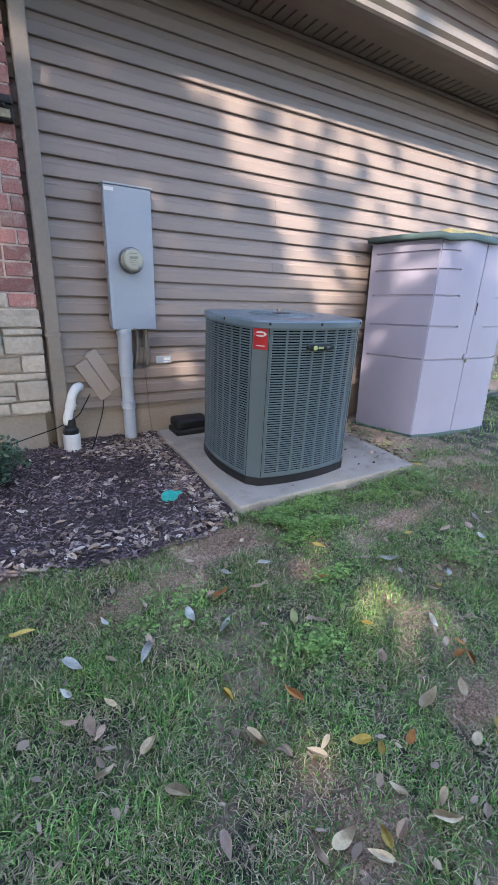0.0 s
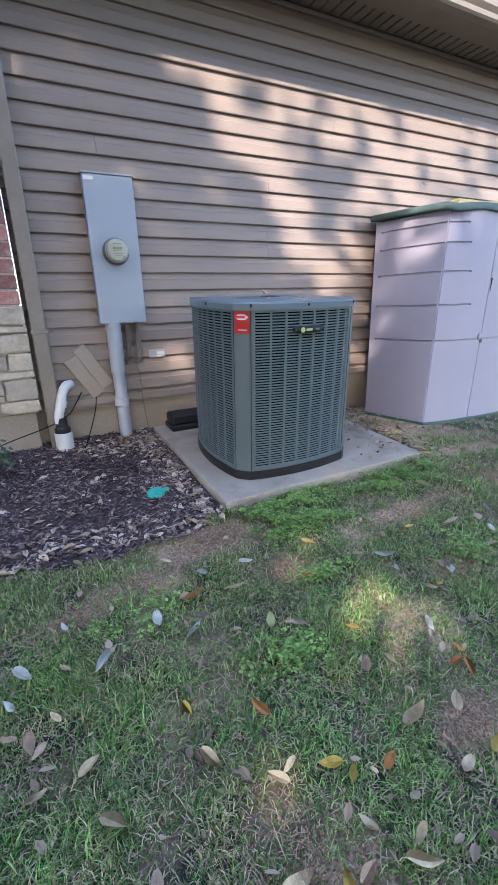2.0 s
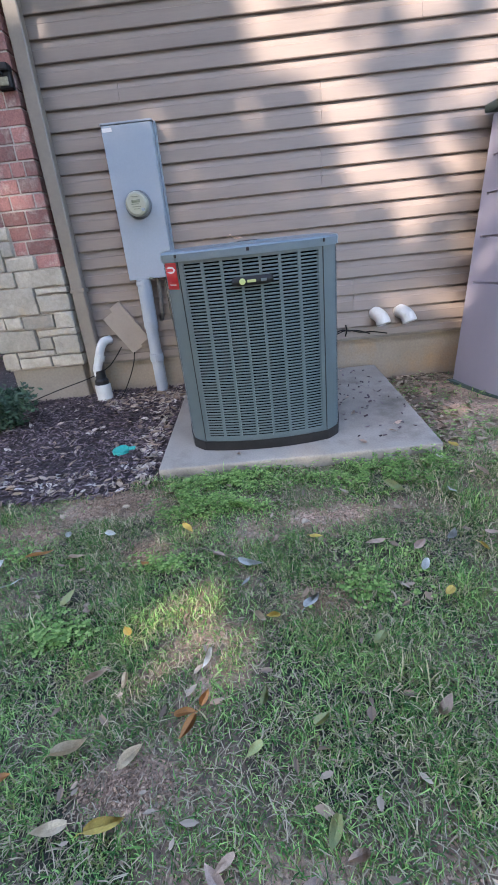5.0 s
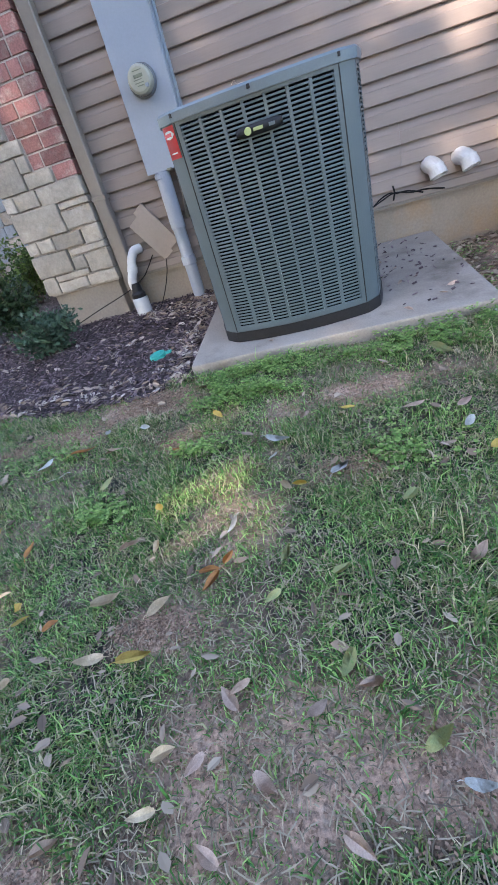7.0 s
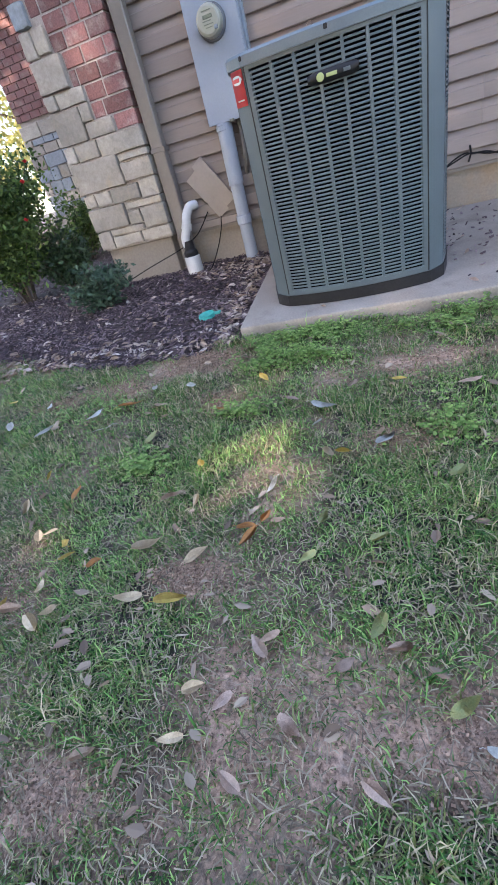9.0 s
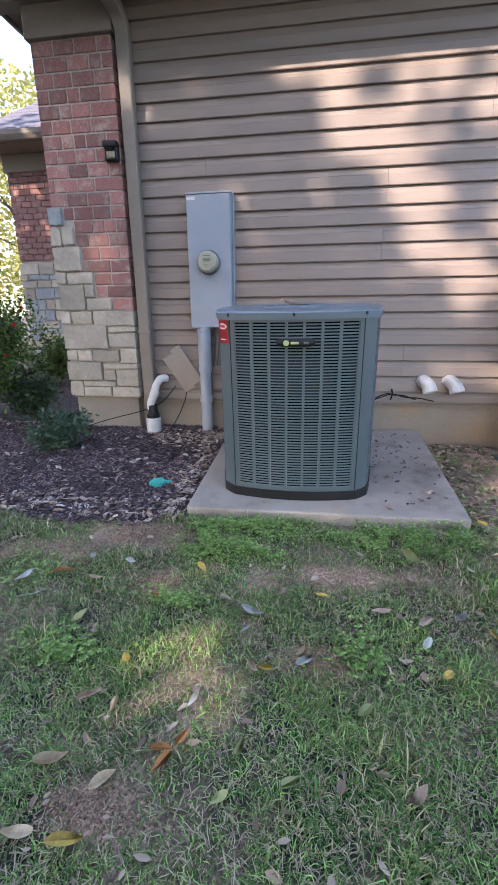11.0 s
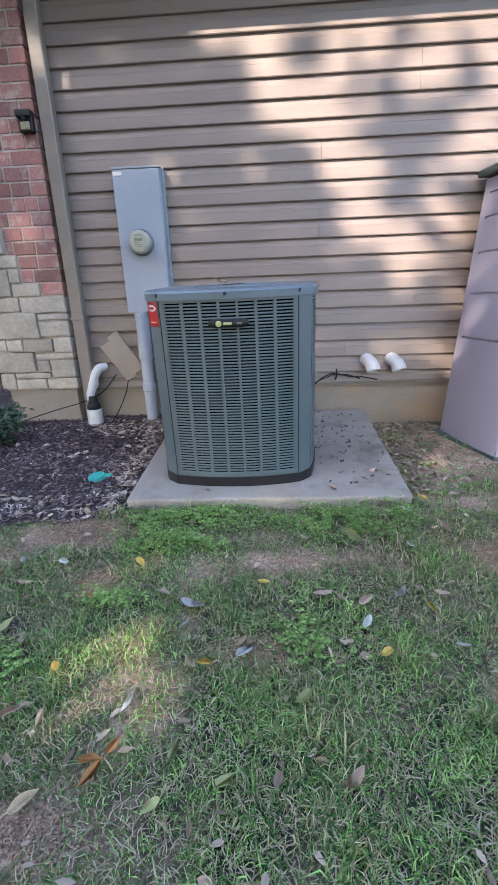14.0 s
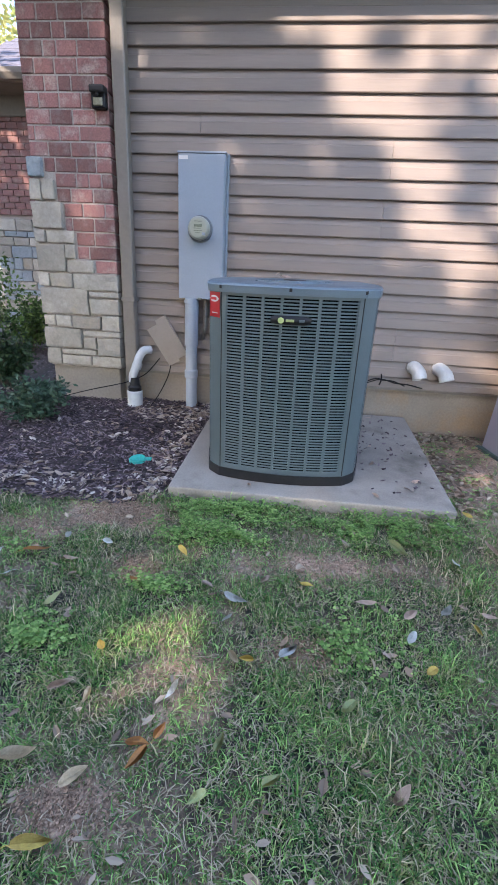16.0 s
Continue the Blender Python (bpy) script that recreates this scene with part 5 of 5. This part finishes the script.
AT = dict(
    white=[(1.87, 1.01, 50, 0.08), (2.29, 1.10, 63, 0.07), (1.66, 1.20, -21, 0.09), (1.64, 1.11, 58, 0.05), (1.05, 1.44, -24, 0.06), (2.56, 1.52, -73, 0.05), (2.45, 1.25, 52, 0.07), (2.59, 1.03, -3, 0.05), (2.63, 1.80, -24, 0.05), (1.52, 0.82, 70, 0.06), (2.03, 0.18, -4, 0.05), (0.38, 1.19, 52, 0.09), (0.14, 1.25, -50, 0.08), (0.28, 1.40, -72, 0.05), (0.60, 1.29, -97, 0.09), (0.70, 1.18, 42, 0.09), (0.85, 1.46, -64, 0.06), (0.10, 1.15, -57, 0.05)],
    yellow=[(1.93, 1.31, -15, 0.05), (1.73, 0.96, 23, 0.05), (2.54, 1.18, -70, 0.05), (2.33, 0.99, 44, 0.05), (1.39, 1.44, -54, 0.07), (2.74, 1.92, -66, 0.06), (1.32, 0.41, 19, 0.08), (0.87, 0.59, -31, 0.06), (0.91, 0.54, 43, 0.05), (1.24, 0.94, -54, 0.05), (0.58, 0.92, -77, 0.05), (0.76, 0.38, -105, 0.05), (0.00, 1.47, -24, 0.09)],
    green=[(2.33, 1.57, -45, 0.09), (2.05, 0.83, 51, 0.06), (1.69, 0.69, 75, 0.05), (1.66, 0.55, 41, 0.05), (1.84, 0.61, 43, 0.05), (1.83, 0.38, 67, 0.06), (1.98, 0.25, 34, 0.06), (0.98, 1.10, -119, 0.07)],
    tan=[(1.34, 0.56, 43, 0.07), (1.27, 0.77, 97, 0.05), (1.69, 0.96, -47, 0.05), (1.19, 0.41, 21, 0.07), (1.44, 0.22, 23, 0.05), (1.42, 0.12, 21, 0.05), (0.93, 0.32, -31, 0.07), (0.96, 0.36, 28, 0.05), (0.73, 0.63, 126, 0.06), (0.77, 0.64, 26, 0.05), (0.59, 0.75, -64, 0.07), (0.66, 0.43, -170, 0.09), (0.32, 0.72, -48, 0.07), (0.72, 0.36, -50, 0.06), (0.16, 0.86, 22, 0.05), (0.87, 0.44, -70, 0.05), (0.29, 0.88, 38, 0.07), (0.22, 1.06, -61, 0.05), (1.18, 0.58, 14, 0.09)],
    brown=[(1.18, 0.79, 50, 0.07), (1.85, 1.04, 60, 0.05), (0.94, 1.32, -8, 0.07), (1.59, 0.34, 39, 0.05), (1.24, 0.07, 29, 0.05), (0.09, 1.05, -13, 0.05), (0.15, 1.01, -86, 0.07), (0.17, 0.98, 47, 0.05), (0.81, 0.37, 22, 0.06), (0.58, 0.43, -86, 0.05)],
    orange=[(1.47, 0.66, -2, 0.06), (1.48, 0.62, 59, 0.07), (1.52, 0.70, 75, 0.05), (1.24, 1.24, -38, 0.05), (1.02, 0.52, 19, 0.05), (0.78, 0.82, -76, 0.08), (0.77, 1.35, 36, 0.10)],
    pink=[(2.17, 0.63, 43, 0.06), (2.15, 1.24, -12, 0.07), (2.31, 1.20, 48, 0.08), (2.75, 1.65, -72, 0.08), (2.61, 1.26, -18, 0.05), (1.76, 1.32, 53, 0.05), (1.54, 1.25, -28, 0.05), (1.57, 0.32, -48, 0.06), (1.76, 0.30, 45, 0.05), (1.87, 0.34, 17, 0.05), (1.82, 0.09, -33, 0.05), (1.56, 0.07, -29, 0.05), (1.66, 0.17, -34, 0.05), (1.51, 0.20, 53, 0.05), (0.38, 0.55, -103, 0.06), (1.07, 1.04, -56, 0.05)])
rng = random.Random(21)
for tone, spots in AT.items():
    (c1, c2), label = TONES[tone]
    material = mat("leaf_" + tone, c1, c2, 40, 0.7, 220, 0.3, rnd=0.2, fine=0.2)
    shapes = []
    for k in range(4):
        me = fallen_leaf(rng.uniform(0.085, 0.095), rng.uniform(0.033, 0.046), rng.uniform(0.03, 0.14), 4 * len(tone) + k)
        me.materials.append(material)
        shapes.append(me)
    for k, (x, y, turn, long) in enumerate(spots):
        ob = new("fallen_leaf", shapes[k % 4])
        ob.matrix_basis = pose(x, y, ground_z(x, y) + 0.022 + 0.022 * sward(x, y), rng.gauss(0, 10), rng.gauss(0, 7), turn + 180 * (k % 2))
        s = 1.1 * long / 0.09
        ob.scale = (s, 0.72 * s + 0.12, 0.7 * s)
        tagged(ob, label, "leaf", "fallen leaves on the lawn")
# a crumpled leaf caught on the fan guard
ob = new("fallen_leaf", shapes[1])
ob.matrix_basis = AC @ pose(-0.06, -0.04, H1 + 0.05, 25, 15, 40)
ob.scale = (0.9, 0.9, 1.6)
tagged(ob, "pale crumpled dry leaf lying on the fan guard", "leaf")
# scraps on the slab
for x, y in ((-0.32, -0.66), (0.36, -0.66), (0.55, -0.56), (0.40, -0.25), (0.42, 0.02), (0.36, 0.2), (0.62, -0.45), (0.40, 0.58), (0.5, 0.62)):
    ob = new("fallen_leaf", shapes[int(abs(x * 40)) % 4])
    ob.matrix_basis = PAD @ pose(x, y, 0.012, rng.gauss(0, 20), rng.gauss(0, 20), rng.uniform(0, 360))
    ob.scale = (0.5, 0.5, 0.7)
    tagged(ob, "small curled dry leaf lying on the concrete slab", "leaf", "dry leaves on the slab")
